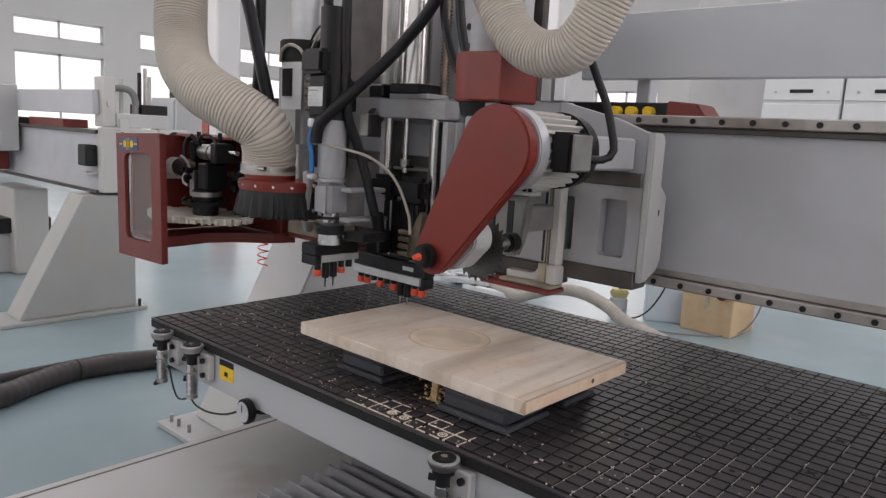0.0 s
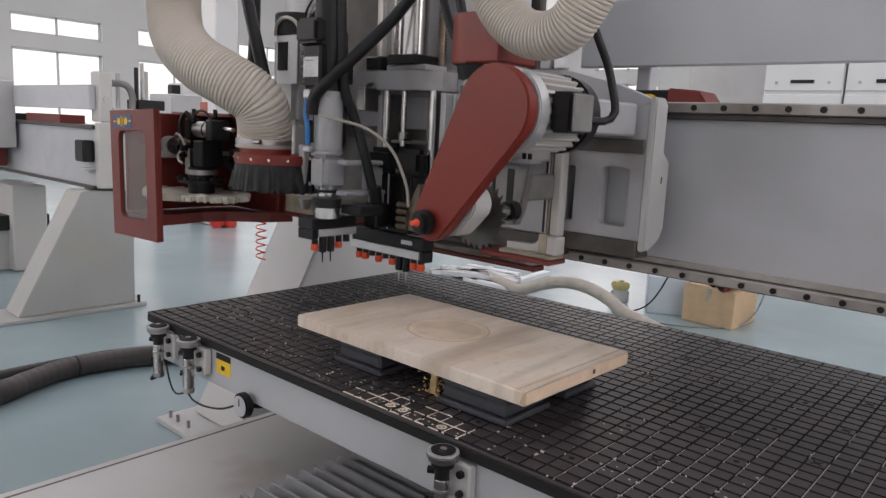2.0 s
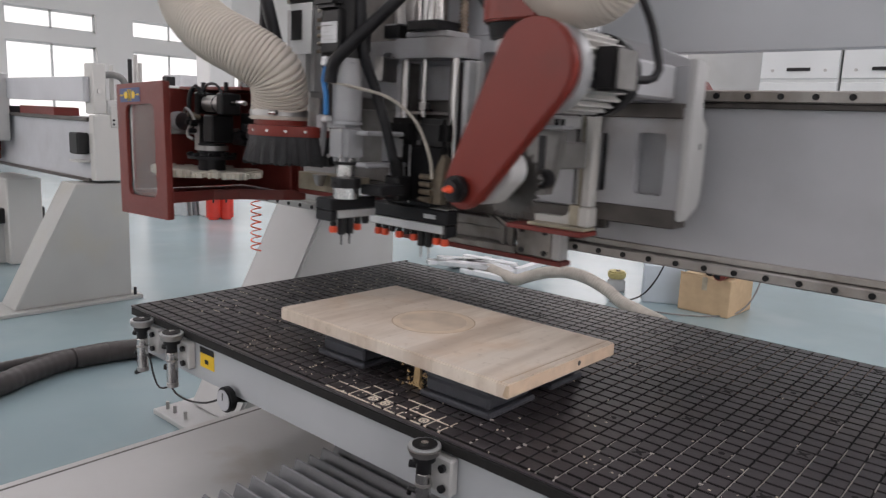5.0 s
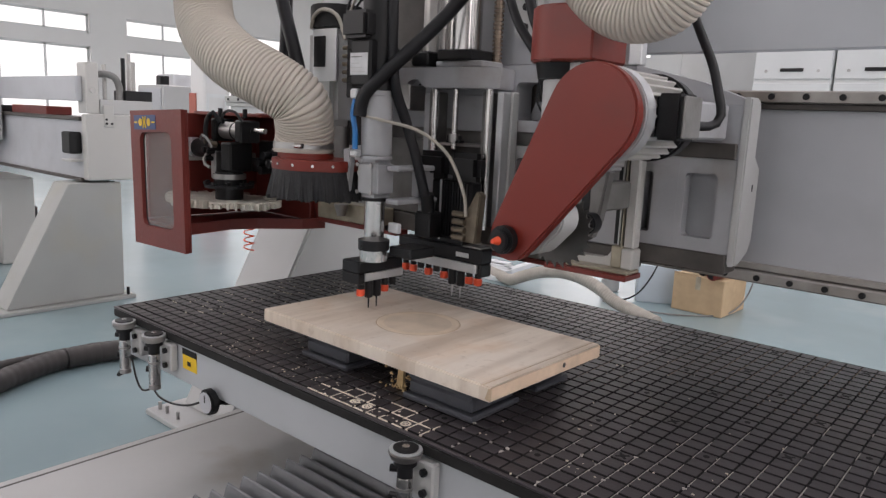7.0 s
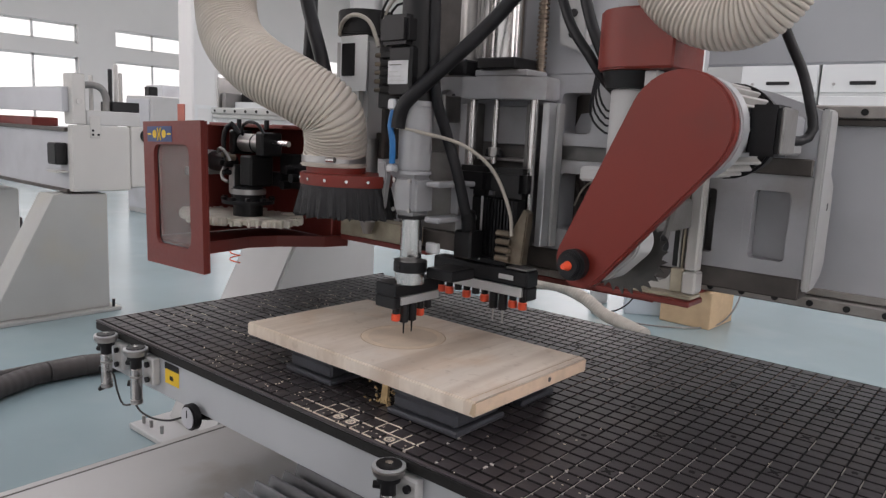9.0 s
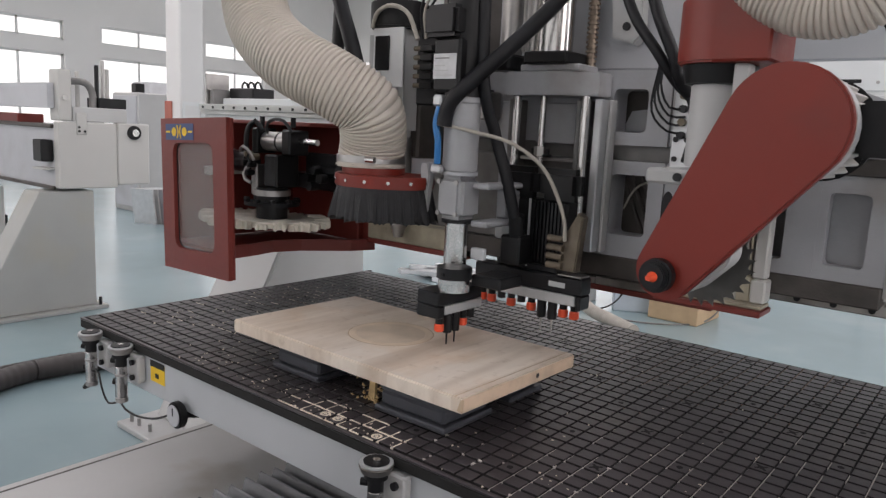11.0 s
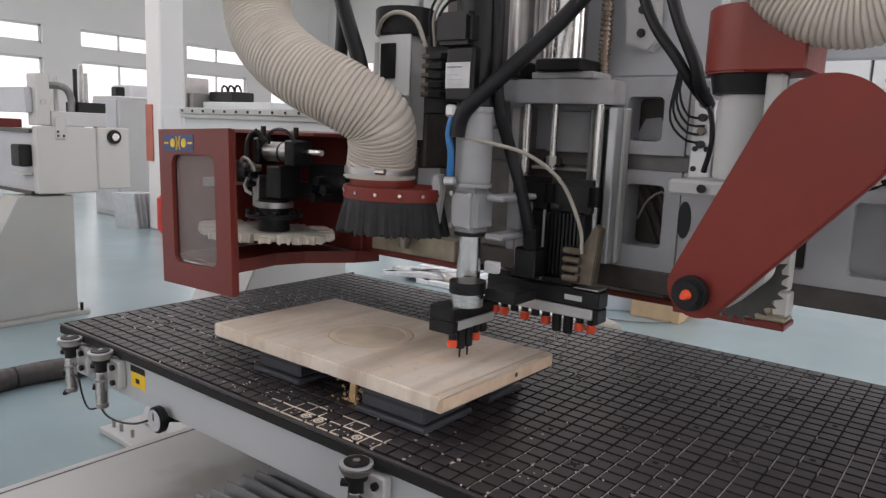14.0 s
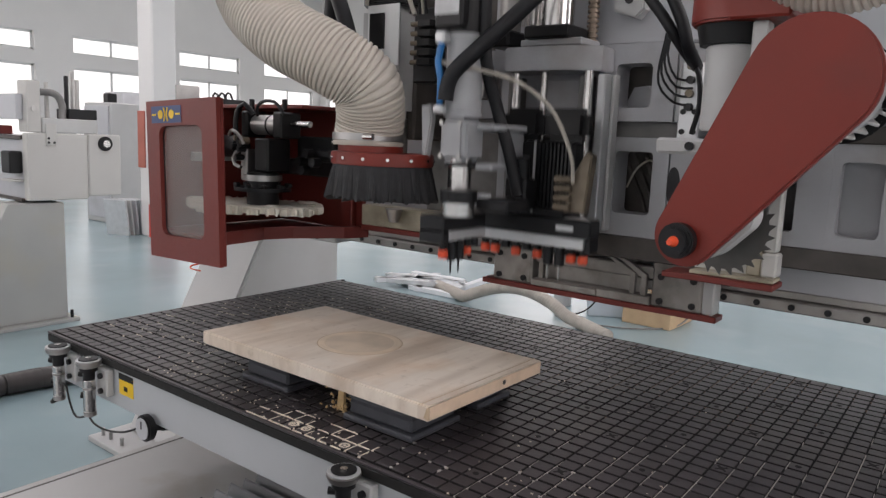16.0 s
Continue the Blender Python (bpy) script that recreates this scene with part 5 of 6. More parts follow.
part("limit_switch", box(DX + 0.022, DX + 0.062, 0.362, 0.38, 1.168, 1.197, 0.003), PAPER, dsp, "small white limit switch")
part("switch_tongue", box(DX + 0.005, DX + 0.0218, 0.365, 0.377, 1.172, 1.186, 0.002), BLACK, dsp)
blk = part("drill_block", box(DX - 0.075, DX + 0.0, 0.275, 0.455, 1.050, 1.086, 0.004), BLACK_METAL, dsp, "black drill block with an aluminium strip")
part("block_side", box(DX - 0.075, DX - 0.0005, 0.276, 0.30, 1.018, 1.0495, 0.003), BLACK_METAL, blk)
part("strip", box(DX - 0.072, DX + 0.001, 0.301, 0.455, 1.026, 1.0495, 0.002), ALU, blk, "aluminium strip")
part("flange", rod((DX, DY, 1.0865), (DX, DY, 1.1185), 0.040, n=28), STEEL, blk)
part("collar", rod((DX, DY, 1.119), (DX, DY, 1.148), 0.045, n=28), BLACK_METAL, blk)
part("collar_screw", rod((DX, DY - 0.048, 1.133), (DX, DY - 0.0445, 1.133), 0.005, n=8), BLACK, blk)
piston = part("piston", rod((DX, DY, 1.125), (DX, DY, 1.26), 0.029, n=28), STEEL, dsp, "bright steel piston")
part("link", box(DX + 0.03, DX + 0.12, 0.36, 0.46, 1.1, 1.13, 0.004), BLACK_METAL, blk)
for i, (kind) in enumerate(("plug", "long", "long", "plug", "short")):
    y = 0.294 + i * 0.032
    x = DX - 0.012
    if kind == "plug":
        part("holder", rod((x, y, 1.004), (x, y, 1.0255 if i else 1.0175), 0.010, n=12), BLACK, blk)
        part("plug", rod((x, y, 0.984), (x, y, 1.0035), 0.0125, n=14, bevel=0.002), ORANGE, blk, "orange drill holder plug")
    elif kind == "long":
        part("holder", rod((x, y, 0.975), (x, y, 1.0255), 0.0125, n=14, bevel=0.002), BLACK_METAL, blk)
        part("drill_bit", rod((x, y, 0.943), (x, y, 0.9745), 0.0018, 0.003, n=8), BLACK_METAL, blk, "thin drill bit")
    else:
        part("holder", rod((x, y, 1.002), (x, y, 1.0255), 0.011, n=12), BLACK_METAL, blk)
# the block hangs in front of the piston's axis and is a little smaller than the spindle
BLOCK_SIZE = 0.955
for ob in [blk] + [o for o in bpy.data.objects if o.parent == blk]:
    ob.data.transform(Matrix.Translation((0.0275, -0.0485, 0.0673)) @ Matrix.Scale(BLOCK_SIZE, 4))

# ---- long drill bank with its motor ----
bank = thing("drill_bank", "long black drill bank with orange plugs below a black motor", "drill bank")
part("bank_body", box(-0.925, -0.601, 0.475, 0.528, 1.098, 1.142, 0.004), BLACK_METAL, bank, "black drill bank body")
part("bank_strip", box(-0.925, -0.6155, 0.471, 0.526, 1.072, 1.0975, 0.002), ALU, bank, "aluminium strip")
part("bank_end", box(-0.615, -0.6015, 0.4765, 0.526, 1.062, 1.0975, 0.003), BLACK_METAL, bank)
part("maker_plate", box(-0.692, -0.645, 0.4735, 0.4745, 1.113, 1.126, 0), ALU, bank)
part("top_plate", box(-0.672, -0.606, 0.479, 0.524, 1.1425, 1.147, 0.001), STEEL_DULL, bank)
order = ("plug", "plug", "short", "plug", "short", "plug", "long", "long", "plug", "plug")
for i, kind in enumerate(order):
    x, y = -0.912 + i * 0.0316, 0.50
    if kind == "plug":
        part("holder", rod((x, y, 1.055), (x, y, 1.0715), 0.010, n=12), BLACK, bank)
        part("plug", rod((x, y, 1.034), (x, y, 1.0545), 0.0125, n=14, bevel=0.002), ORANGE, bank, "orange drill holder plug")
    elif kind == "long":
        part("holder", rod((x, y, 1.022), (x, y, 1.0715), 0.0125, n=14, bevel=0.002), BLACK_METAL, bank)
        part("drill_bit", rod((x, y, 0.985), (x, y, 1.0215), 0.0016, 0.0035, n=8), STEEL_DULL, bank, "thin drill bit")
    else:
        part("holder", rod((x, y, 1.05), (x, y, 1.0715), 0.011, n=12), BLACK_METAL, bank)
mot = part("motor", box(-0.845, -0.665, 0.495, 0.545, 1.16, 1.325, 0.006), BLACK, bank, "black finned drill motor")
for i in range(9):
    part("motor_fin", box(-0.76 + i * 0.0105, -0.755 + i * 0.0105, 0.487, 0.4945, 1.165, 1.32, 0), BLACK_METAL, mot)
for xx in (-0.842, -0.722):
    part("motor_top", box(xx - 0.03, xx + 0.088, 0.48, 0.53, 1.3255, 1.405, 0.016, seg=2), BLACK, bank)
part("motor_strip", box(-0.772, -0.766, 0.484, 0.4865, 1.15, 1.325, 0), ALU, bank)
part("motor_plug", box(-0.811, -0.752, 0.42, 0.478, 1.158, 1.233, 0.005), BLACK, bank)
part("cable_grip", rod((-0.775, 0.44, 1.2335), (-0.772, 0.43, 1.285), 0.0195, n=14), BLACK, bank)
part("motor_base", box(-0.86, -0.68, 0.485, 0.58, 1.1425, 1.1595, 0.003), BLACK_METAL, bank)
part("valve_body", prism([(-0.665, 1.1605), (-0.612, 1.1605), (-0.60, 1.295), (-0.615, 1.305), (-0.645, 1.25)], 0.455, 0.484, "y", bevel=0.003), BRASSY, bank, "greasy brown valve block")
for i in range(4):
    part("valve_fitting", rod((-0.688, 0.45, 1.172 + i * 0.022), (-0.645, 0.45, 1.172 + i * 0.022), 0.0085, n=10), BRASSY, bank)

# ---- carriage that runs on the beam behind the head ----
car = thing("beam_carriage", "dark greasy cast carriage with a red bottom plate on rails", "carriage")
part("bottom_plate", box(-1.08, -0.372, 0.742, 0.80, 1.072, 1.0875, 0.002), RED_SHEET, car, "red sheet bottom plate")
part("foot", box(-1.045, -0.91, 0.746, 0.80, 1.088, 1.195, 0.006), GREASY, car)
part("foot", box(-0.545, -0.412, 0.746, 0.80, 1.088, 1.21, 0.006), GREASY, car)
part("foot_ledge", box(-0.70, -0.5455, 0.742, 0.7545, 1.088, 1.112, 0.003), GREASY, car)
part("foot_ledge", box(-0.9095, -0.7005, 0.744, 0.7545, 1.088, 1.108, 0.003), GREASY, car)
part("bar", box(-0.9095, -0.5155, 0.755, 0.80, 1.088, 1.11, 0.004), GREASY, car)
part("bar", box(-0.9095, -0.5155, 0.765, 0.80, 1.155, 1.19, 0.004), GREASY, car)
for xx in (-0.60, -0.568, -0.88):
    part("brace", prism([(xx - 0.075, 1.205), (xx - 0.060, 1.205), (xx + 0.007, 1.168), (xx + 0.007, 1.1125), (xx - 0.007, 1.1125), (xx - 0.007, 1.160)], 0.748, 0.764, "y", bevel=0.001), GREASY, car)
part("tray_floor", box(-0.9095, -0.58, 0.792, 0.80, 1.1105, 1.1545, 0.001), GREASY, car)
part("end_block", box(-0.4118, -0.382, 0.748, 0.80, 1.088, 1.205, 0.004), GREY_LIGHT, car, "cream grease stained end block")
for xx in (-1.02, -0.935, -0.52, -0.435):
    for zz in (1.105, 1.17):
        part("bolt", rod((xx, 0.740, zz), (xx, 0.7458, zz), 0.009, n=8), BLACK, car)
part("slide_block", box(-1.2, -0.27, 0.802, 0.83, 1.20, 1.54, 0.004), GREASE_SHADE, car)


# ---- neighbouring machines ----
def neighbour(at, group):
    n = thing("neighbour_machine", "grey and cream gantry machine on a trapezoid leg", "machine", group, at=at)
    part("leg", prism([(0.64, 0.03), (1.485, 0.03), (1.485, 0.915), (1.10, 0.915)], -0.28, 0.0, "x", bevel=0.006), SAGE, n, "grey green painted trapezoid leg")
    part("foot_plate", box(-0.34, 0.06, 0.5, 1.55, 0.0, 0.028, 0.004), SAGE, n)
    part("anchor_bolt", rod((0.03, 1.50, 0.0285), (0.03, 1.50, 0.09), 0.012, n=8), BLACK_METAL, n)
    part("beam", box(-3.6, -0.065, 1.24, 1.66, 0.93, 1.40, 0.006), GREY, n)
    part("beam_rail", box(-3.6, -0.065, 1.215, 1.2395, 1.375, 1.405, 0.003), GREASE_SHADE, n)
    part("beam_rail", box(-3.6, -0.065, 1.215, 1.2395, 0.925, 0.95, 0.003), GREASE_SHADE, n)
    part("end_box", box(-0.06, 0.02, 1.232, 1.667, 0.935, 1.425, 0.008), CREAM, n, "cream sheet metal end box")
    part("end_door", box(-0.06, 0.02, 1.671, 1.93, 0.955, 1.43, 0.01), CREAM, n)
    part("knob_ring", rod((0.0205, 1.80, 1.36), (0.04, 1.80, 1.36), 0.055, n=28, bevel=0.004), BLACK, n, "round black knob with a steel centre")
    part("knob", rod((0.0405, 1.80, 1.36), (0.055, 1.80, 1.36), 0.028, n=20), STEEL, n)
    part("bracket", box(0.0205, 0.03, 1.36, 1.437, 1.335, 1.495, 0.008), CREAM, n)
    for by_, bz_ in ((1.378, 1.36), (1.418, 1.36), (1.378, 1.39)):
        part("bracket_bolt", rod((0.0305, by_, bz_), (0.036, by_, bz_), 0.009, n=8), BLACK_METAL, n)
    part("limit_switch", box(-0.23, -0.08, 1.15, 1.2395, 1.13, 1.29, 0.01), BLACK, n)
    part("switch_shelf", box(-0.25, -0.07, 1.15, 1.2395, 1.07, 1.085, 0.003), CREAM, n)
    part("top_cover", box(-0.30, 0.012, 1.345, 1.755, 1.4305, 1.537, 0.006), GREY_LIGHT, n)
    part("chain_tray", box(-0.20, 0.0, 1.545, 1.757, 1.5375, 1.612, 0.004), BLACK, n, "black cable chain")
    part("chain_pipe", tube([(-0.05, 1.52, 1.538), (-0.05, 1.52, 1.63), (-0.05, 1.49, 1.70), (-0.05, 1.43, 1.725), (-0.08, 1.36, 1.72)], 0.026), GRIME_SHADE, n)
    for k, (py_, pz_) in enumerate(((1.44, 1.80), (1.60, 1.86), (1.66, 1.90), (1.71, 1.84))):
        part("riser", rod((-0.12 - 0.03 * k, py_, 1.538 if py_ < 1.54 else 1.6125), (-0.12 - 0.03 * k, py_, pz_), 0.016, n=10), (CREAM, BLACK_METAL, STEEL_DULL, CREAM)[k], n)
    part("post", box(-0.14, 0.012, 1.245, 1.341, 1.4302, 1.80, 0.008), CREAM, n)
    part("post_bolt", rod((0.0125, 1.292, 1.60), (0.022, 1.292, 1.60), 0.022, n=18), STEEL_DULL, n)
    part("cover_panel", box(-1.72, -0.05, 1.195, 1.2435, 1.518, 1.70, 0.004), GREY, n)
    part("side_head", box(-2.15, -1.86, 1.05, 1.2, 0.98, 1.44, 0.01), RED_SHEET, n, "red cover of a parked head")
    part("side_column", box(-1.85, -1.62, 1.05, 1.21, 1.155, 1.74, 0.01), GREY_LIGHT, n)
    part("base_cabinet", box(-2.5, -1.8, 1.2, 1.5, 0.0, 0.80, 0.012), CREAM, n, "cream cabinet under the beam")
    part("stop_block", box(-1.5, -0.75, 1.25, 1.45, 1.4005, 1.47, 0.006), RED_SHEET, n)
    part("stop_block", box(-2.6, -1.7, 1.2, 1.4, 1.4005, 1.46, 0.006), BLACK, n)
    return n


neighbour(Matrix.Translation((-4.92, 0, 0)), "machines down the hall")

far = thing("far_machine", "white far machine with a red lower panel", "machine")
part("cabinet", box(-12.4, -11.2, 5.4, 6.4, 0, 1.75, 0.02), WHITE, far)
part("side_panel", box(-11.198, -11.15, 5.38, 5.62, 0, 1.70, 0.006), RED_SHEET, far)
part("hatch", box(-11.9, -11.3, 5.36, 5.399, 1.2, 1.6, 0.01), GREY_LIGHT, far)
part("top_unit", box(-12.2, -11.6, 5.6, 6.2, 1.7505, 2.1, 0.02), GREY, far)
cab2 = thing("control_cabinet", "grey steel control cabinet standing by the far column", "cabinet")
part("body", box(-10.9, -10.1, 4.6, 5.1, 0, 1.85, 0.015), GREY_LIGHT, cab2)
part("door", box(-10.86, -10.14, 4.578, 4.599, 0.08, 1.8, 0.006), GREY, cab2)
part("top_lamp", box(-10.6, -10.45, 4.75, 4.9, 1.8505, 2.0, 0.01), BLACK, cab2)


def wall_cabinet(x):
    c = thing("wall_cabinet", "tall white cupboard with black recessed handles", "cabinet", "white cupboards behind the beam", at=Matrix.Translation((x, 0, 0)))
    part("body", box(-0.436, 0.436, 8.2, 8.8, 0.0, 2.95, 0.012), WHITE, c)
    part("door", box(-0.43, 0.43, 8.172, 8.199, 2.16, 2.90, 0.008), WHITE, c)
    part("door", box(-0.43, 0.43, 8.172, 8.199, 0.12, 2.12, 0.008), WHITE, c)
    part("handle", box(-0.13, 0.13, 8.156, 8.1715, 2.247, 2.287, 0.005), BLACK, c)
    for s in (-0.29, 0.29):
        part("lock", rod((s, 8.162, 2.255), (s, 8.1715, 2.255), 0.018, n=12), STEEL_DULL, c)
    return c


for i in range(6):
    wall_cabinet(-2.055 + i * 0.895)
scr_ = thing("grey_partition", "plain grey sheet partition beside the cupboards", "partition")
part("sheet", box(-3.56, -2.52, 8.5, 8.62, 0, 4.0, 0.006), GREY_LIGHT, scr_)

# stop block and buffers on top of the beam
stop = thing("beam_stop", "red wedge stop with yellow buffers on top of the beam", "stop block")
part("wedge", prism([(-0.40, 1.601), (-0.27, 1.601), (-0.305, 1.648), (-0.40, 1.655)], 1.02, 1.15, "y", bevel=0.004), RED_SHEET, stop)
part("bar", box(-1.05, -0.401, 1.06, 1.14, 1.601, 1.652, 0.004), BLACK, stop)
for xx in (-0.585, -0.53, -0.47):
    part("buffer", rod((xx, 1.03, 1.622), (xx, 1.0598, 1.622), 0.016, n=16), YELLOW, stop)

# ---- things on the floor ----
cb = thing("cardboard_box", "brown cardboard box with pipe ends lying on top", "box", at=Matrix.Translation((-1.59, 5.0, 0)) @ Matrix.Rotation(radians(-2), 4, "Z"))
part("carton", box(-0.2175, 0.2175, -0.245, 0.245, 0, 0.31, 0.006), CARD, cb)
part("flap", box(-0.2175, 0.0, -0.245, -0.24, 0.3105, 0.325, 0), CARD, cb)
part("tape", box(-0.022, 0.022, -0.2465, -0.2455, 0.20, 0.31, 0), OILED, cb)
part("pipe_end", rod((0.14, -0.32, 0.361), (0.12, 0.10, 0.361), 0.05, n=18, bevel=0.006), RED_SHEET, cb)
part("pipe_bore", rod((0.1402, -0.3212, 0.361), (0.14, -0.3202, 0.361), 0.038, n=18), BLACK, cb)
part("pipe_end", rod((0.0, -0.18, 0.346), (-0.02, 0.15, 0.346), 0.035, n=18, bevel=0.004), BLACK_METAL, cb)
wb = part("white_box", box(-0.165, 0.165, -0.1, 0.1, 0, 0.33, 0.006), CARTON, at=Matrix.Translation((-2.03, 4.90, 0)) @ Matrix.Rotation(radians(30), 4, "Z"))
tagged(wb, "pale blue-white carton standing on the blue floor", "box")
cn = thing("canister", "small grey canister with a yellow cap on the floor", "canister", at=Matrix.Translation((-2.5, 4.95, 0)))
part("body", rod((0, 0, 0), (0, 0, 0.115), 0.088, 0.08, n=20, bevel=0.012), GREY_LIGHT, cn)
part("cap", rod((0, 0, 0.1155), (0, 0, 0.185), 0.082, 0.086, n=20, bevel=0.014), mat("yellow_cap", (0.46, 0.40, 0.17), 0.6, var=0.25, scale=25), cn)
part("spout", rod((0.02, -0.02, 0.1852), (0.02, -0.02, 0.205), 0.02, n=12, bevel=0.003), OILED, cn)
fh = part("floor_hose", tube([(-3.7, 4.55, 0.055), (-3.4, 4.42, 0.055), (-3.2, 4.32, 0.06), (-3.06, 4.3, 0.115), (-2.856, 4.3, 0.192), (-2.653, 4.3, 0.228), (-2.455, 4.3, 0.215), (-2.259, 4.3, 0.152), (-2.10, 4.28, 0.075), (-1.9, 4.2, 0.055), (-1.6, 4.0, 0.055)], 0.054, n=18, ribs=0.003, pitch=0.025), mat("grey_hose", (0.40, 0.365, 0.32), 0.6, var=0.15, scale=9, bump=0.2))
tagged(fh, "ribbed grey hose lying in an arch on the floor", "hose")
fc = part("floor_cable", tube([(-2.42, 4.64, 0.012), (-2.28, 4.6, 0.012), (-2.16, 4.6, 0.035), (-2.05, 4.6, 0.11), (-1.96, 4.6, 0.24), (-1.89, 4.6, 0.40), (-1.82, 4.6, 0.62), (-1.76, 4.6, 0.9)], 0.007, n=8), BLACK)
tagged(fc, "thin black cable rising from the floor", "cable")
fc2 = part("floor_cable", tube([(-2.3, 4.45, 0.015), (-1.9, 4.42, 0.015), (-1.55, 4.6, 0.015), (-1.36, 4.95, 0.03), (-1.3, 5.2, 0.25), (-1.38, 5.3, 0.5)], 0.007, n=8), GRIME_SHADE)
tagged(fc2, "thin black cable looped round the cardboard box", "cable")
rp = random.Random(11)
ap = thing("profile_pile", "loose pile of silver wrapped metal profiles on the floor", "metal profiles")
for i in range(16):
    x, y = -4.2 + rp.uniform(0, 0.75), 4.35 + rp.uniform(0, 0.55)
    a = radians(rp.uniform(-25, 25) + (80 if i % 4 == 0 else 10))
    part("profile", box(-0.32, 0.32, -0.04, 0.04, 0, 0.045, 0.004), ALU if i % 3 else PAPER, ap, at=Matrix.Translation((x, y, 0.002 + 0.047 * (i // 8))) @ Matrix.Rotation(a, 4, "Z"))
pl = thing("panel_stack", "grey panels leaning together on the floor", "panels", at=Matrix.Translation((-9.06, 4.22, 0)) @ Matrix.Rotation(radians(20), 4, "Z"))
for i in range(6):
    part("panel", box(-0.19, 0.19, -0.012, 0.012, 0, 0.5, 0.002), (ALU, GREY_LIGHT, GREY)[i % 3], pl, at=Matrix.Translation((i * 0.03, -0.12 + i * 0.06, 0)) @ Matrix.Rotation(radians(8), 4, "X"))


def extinguisher(x, y):
    e = thing("fire_extinguisher", "red fire extinguisher standing on the floor", "extinguisher", "extinguishers by the far wall", at=Matrix.Translation((x, y, 0)))
    part("tank", rod((0, 0, 0), (0, 0, 0.5), 0.10, n=20, bevel=0.03), mat("signal_red", (0.6, 0.04, 0.025), 0.35), e)
    part("valve", rod((0, 0, 0.5), (0, 0, 0.58), 0.03, n=12), BLACK, e)
    part("hose", tube([(0.02, -0.02, 0.55), (0.12, -0.06, 0.5), (0.13, -0.08, 0.25)], 0.014, n=8), BLACK, e)
    return e


extinguisher(-8.33, 4.47)
extinguisher(-8.38, 4.30)
sp = bmesh.new()
tube([(-2.33, 0.90, 1.099), (-2.34, 0.90, 1.09)] + [(-2.347 + 0.024 * math.cos(k * 0.8), 0.90 + 0.024 * math.sin(k * 0.8), 1.085 - k * 0.0045) for k in range(58)], 0.0034, n=6, step=0.015, bm=sp)
spr = part("spiral_hose", sp, ORANGE)
tagged(spr, "orange spiral air hose hanging down", "air hose")
def floor_duct(ctrl, r, label):
    """A smooth flexible duct in joined lengths with clamps where they meet."""
    d = thing("floor_duct", label, "duct", "ducts on the floor")
    k = len(ctrl) // 2
    part("duct_length", tube(ctrl[:k + 1], r, n=20, ribs=0.002, pitch=0.05), DUCT, d)
    part("duct_length", tube(ctrl[k:], r, n=20, ribs=0.002, pitch=0.05), DUCT, d)
    return d


floor_duct([(-2.9, -1.6, 0.06), (-3.25, -0.5, 0.06), (-3.38, 0.02, 0.06), (-3.47, 0.2, 0.06), (-3.56, 0.436, 0.06), (-3.55, 0.69, 0.06), (-3.48, 0.927, 0.06), (-3.3, 1.25, 0.06), (-3.0, 1.9, 0.06), (-2.8, 2.6, 0.06)], 0.058, "thick dark grey duct lying on the floor")
floor_duct([(-3.7, -1.6, 0.03), (-3.75, -0.5, 0.03), (-3.765, 0.127, 0.03), (-3.77, 0.45, 0.03), (-3.76, 0.75, 0.03), (-3.66, 1.05, 0.03), (-3.45, 1.4, 0.03), (-3.15, 2.0, 0.03), (-2.95, 2.6, 0.03)], 0.027, "thin dark grey duct lying on the floor")
tl = thing("floor_track", "low grey machine bed with a dark track on top", "machine track")
part("track", box(-9.0, -6.85, 0.2, 1.5, 0.0, 0.38, 0.01), GREY_LIGHT, tl)
part("track_top", box(-9.0, -6.8, 0.15, 1.55, 0.3805, 0.52, 0.01), BLACK, tl)

# ---- grid pieces of the table, sawdust ----
def pad_mesh():
    bm = bmesh.new()
    hx, hy, c = CELL / 2 - 0.0022, CELL / 2 - 0.0037, 0.0007
    corners = ((-1, -1), (1, -1), (1, 1), (-1, 1))
    b = [bm.verts.new((sx * hx, sy * hy, -0.0068)) for sx, sy in corners]
    m = [bm.verts.new((sx * hx, sy * hy, -c)) for sx, sy in corners]
    t = [bm.verts.new((sx * (hx - c), sy * (hy - c), 0)) for sx, sy in corners]
    for k in range(4):
        j = (k + 1) % 4
        bm.faces.new((b[k], b[j], m[j], m[k]))
        bm.faces.new((m[k], m[j], t[j], t[k]))
    bm.faces.new(t)
    bmesh.ops.recalc_face_normals(bm, faces=bm.faces)
    me = bpy.data.meshes.new("grid_pad")
    bm.to_mesh(me)
    bm.free()
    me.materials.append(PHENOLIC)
    me.materials.append(RECESS_SHADE)
    # pad sides get the groove's shade as colour, darker than their phenolic top
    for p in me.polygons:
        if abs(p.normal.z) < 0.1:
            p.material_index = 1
    return me


pad = pad_mesh()
pv = [v.co.copy() for v in pad.vertices]
pf = [tuple(p.vertices) for p in pad.polygons]
verts, faces = [], []
for col in range(-41, 21):
    for row in range(0, 31):
        cx, cy = (col + 0.5) * CELL, (row + 0.5) * CELL
        if -14 <= col < 13 and row < 11:
            ob = new("grid_pad", pad)
            ob.parent = table
            ob.matrix_basis = Matrix.Translation((cx, cy, TOP))
        else:
            k = len(verts)
            verts += [(v.x + cx, v.y + cy, v.z + TOP) for v in pv]
            faces += [tuple(i + k for i in f) for f in pf]
me = bpy.data.meshes.new("grid_field")
me.from_pydata(verts, [], faces)
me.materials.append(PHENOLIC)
me.materials.append(RECESS_SHADE)
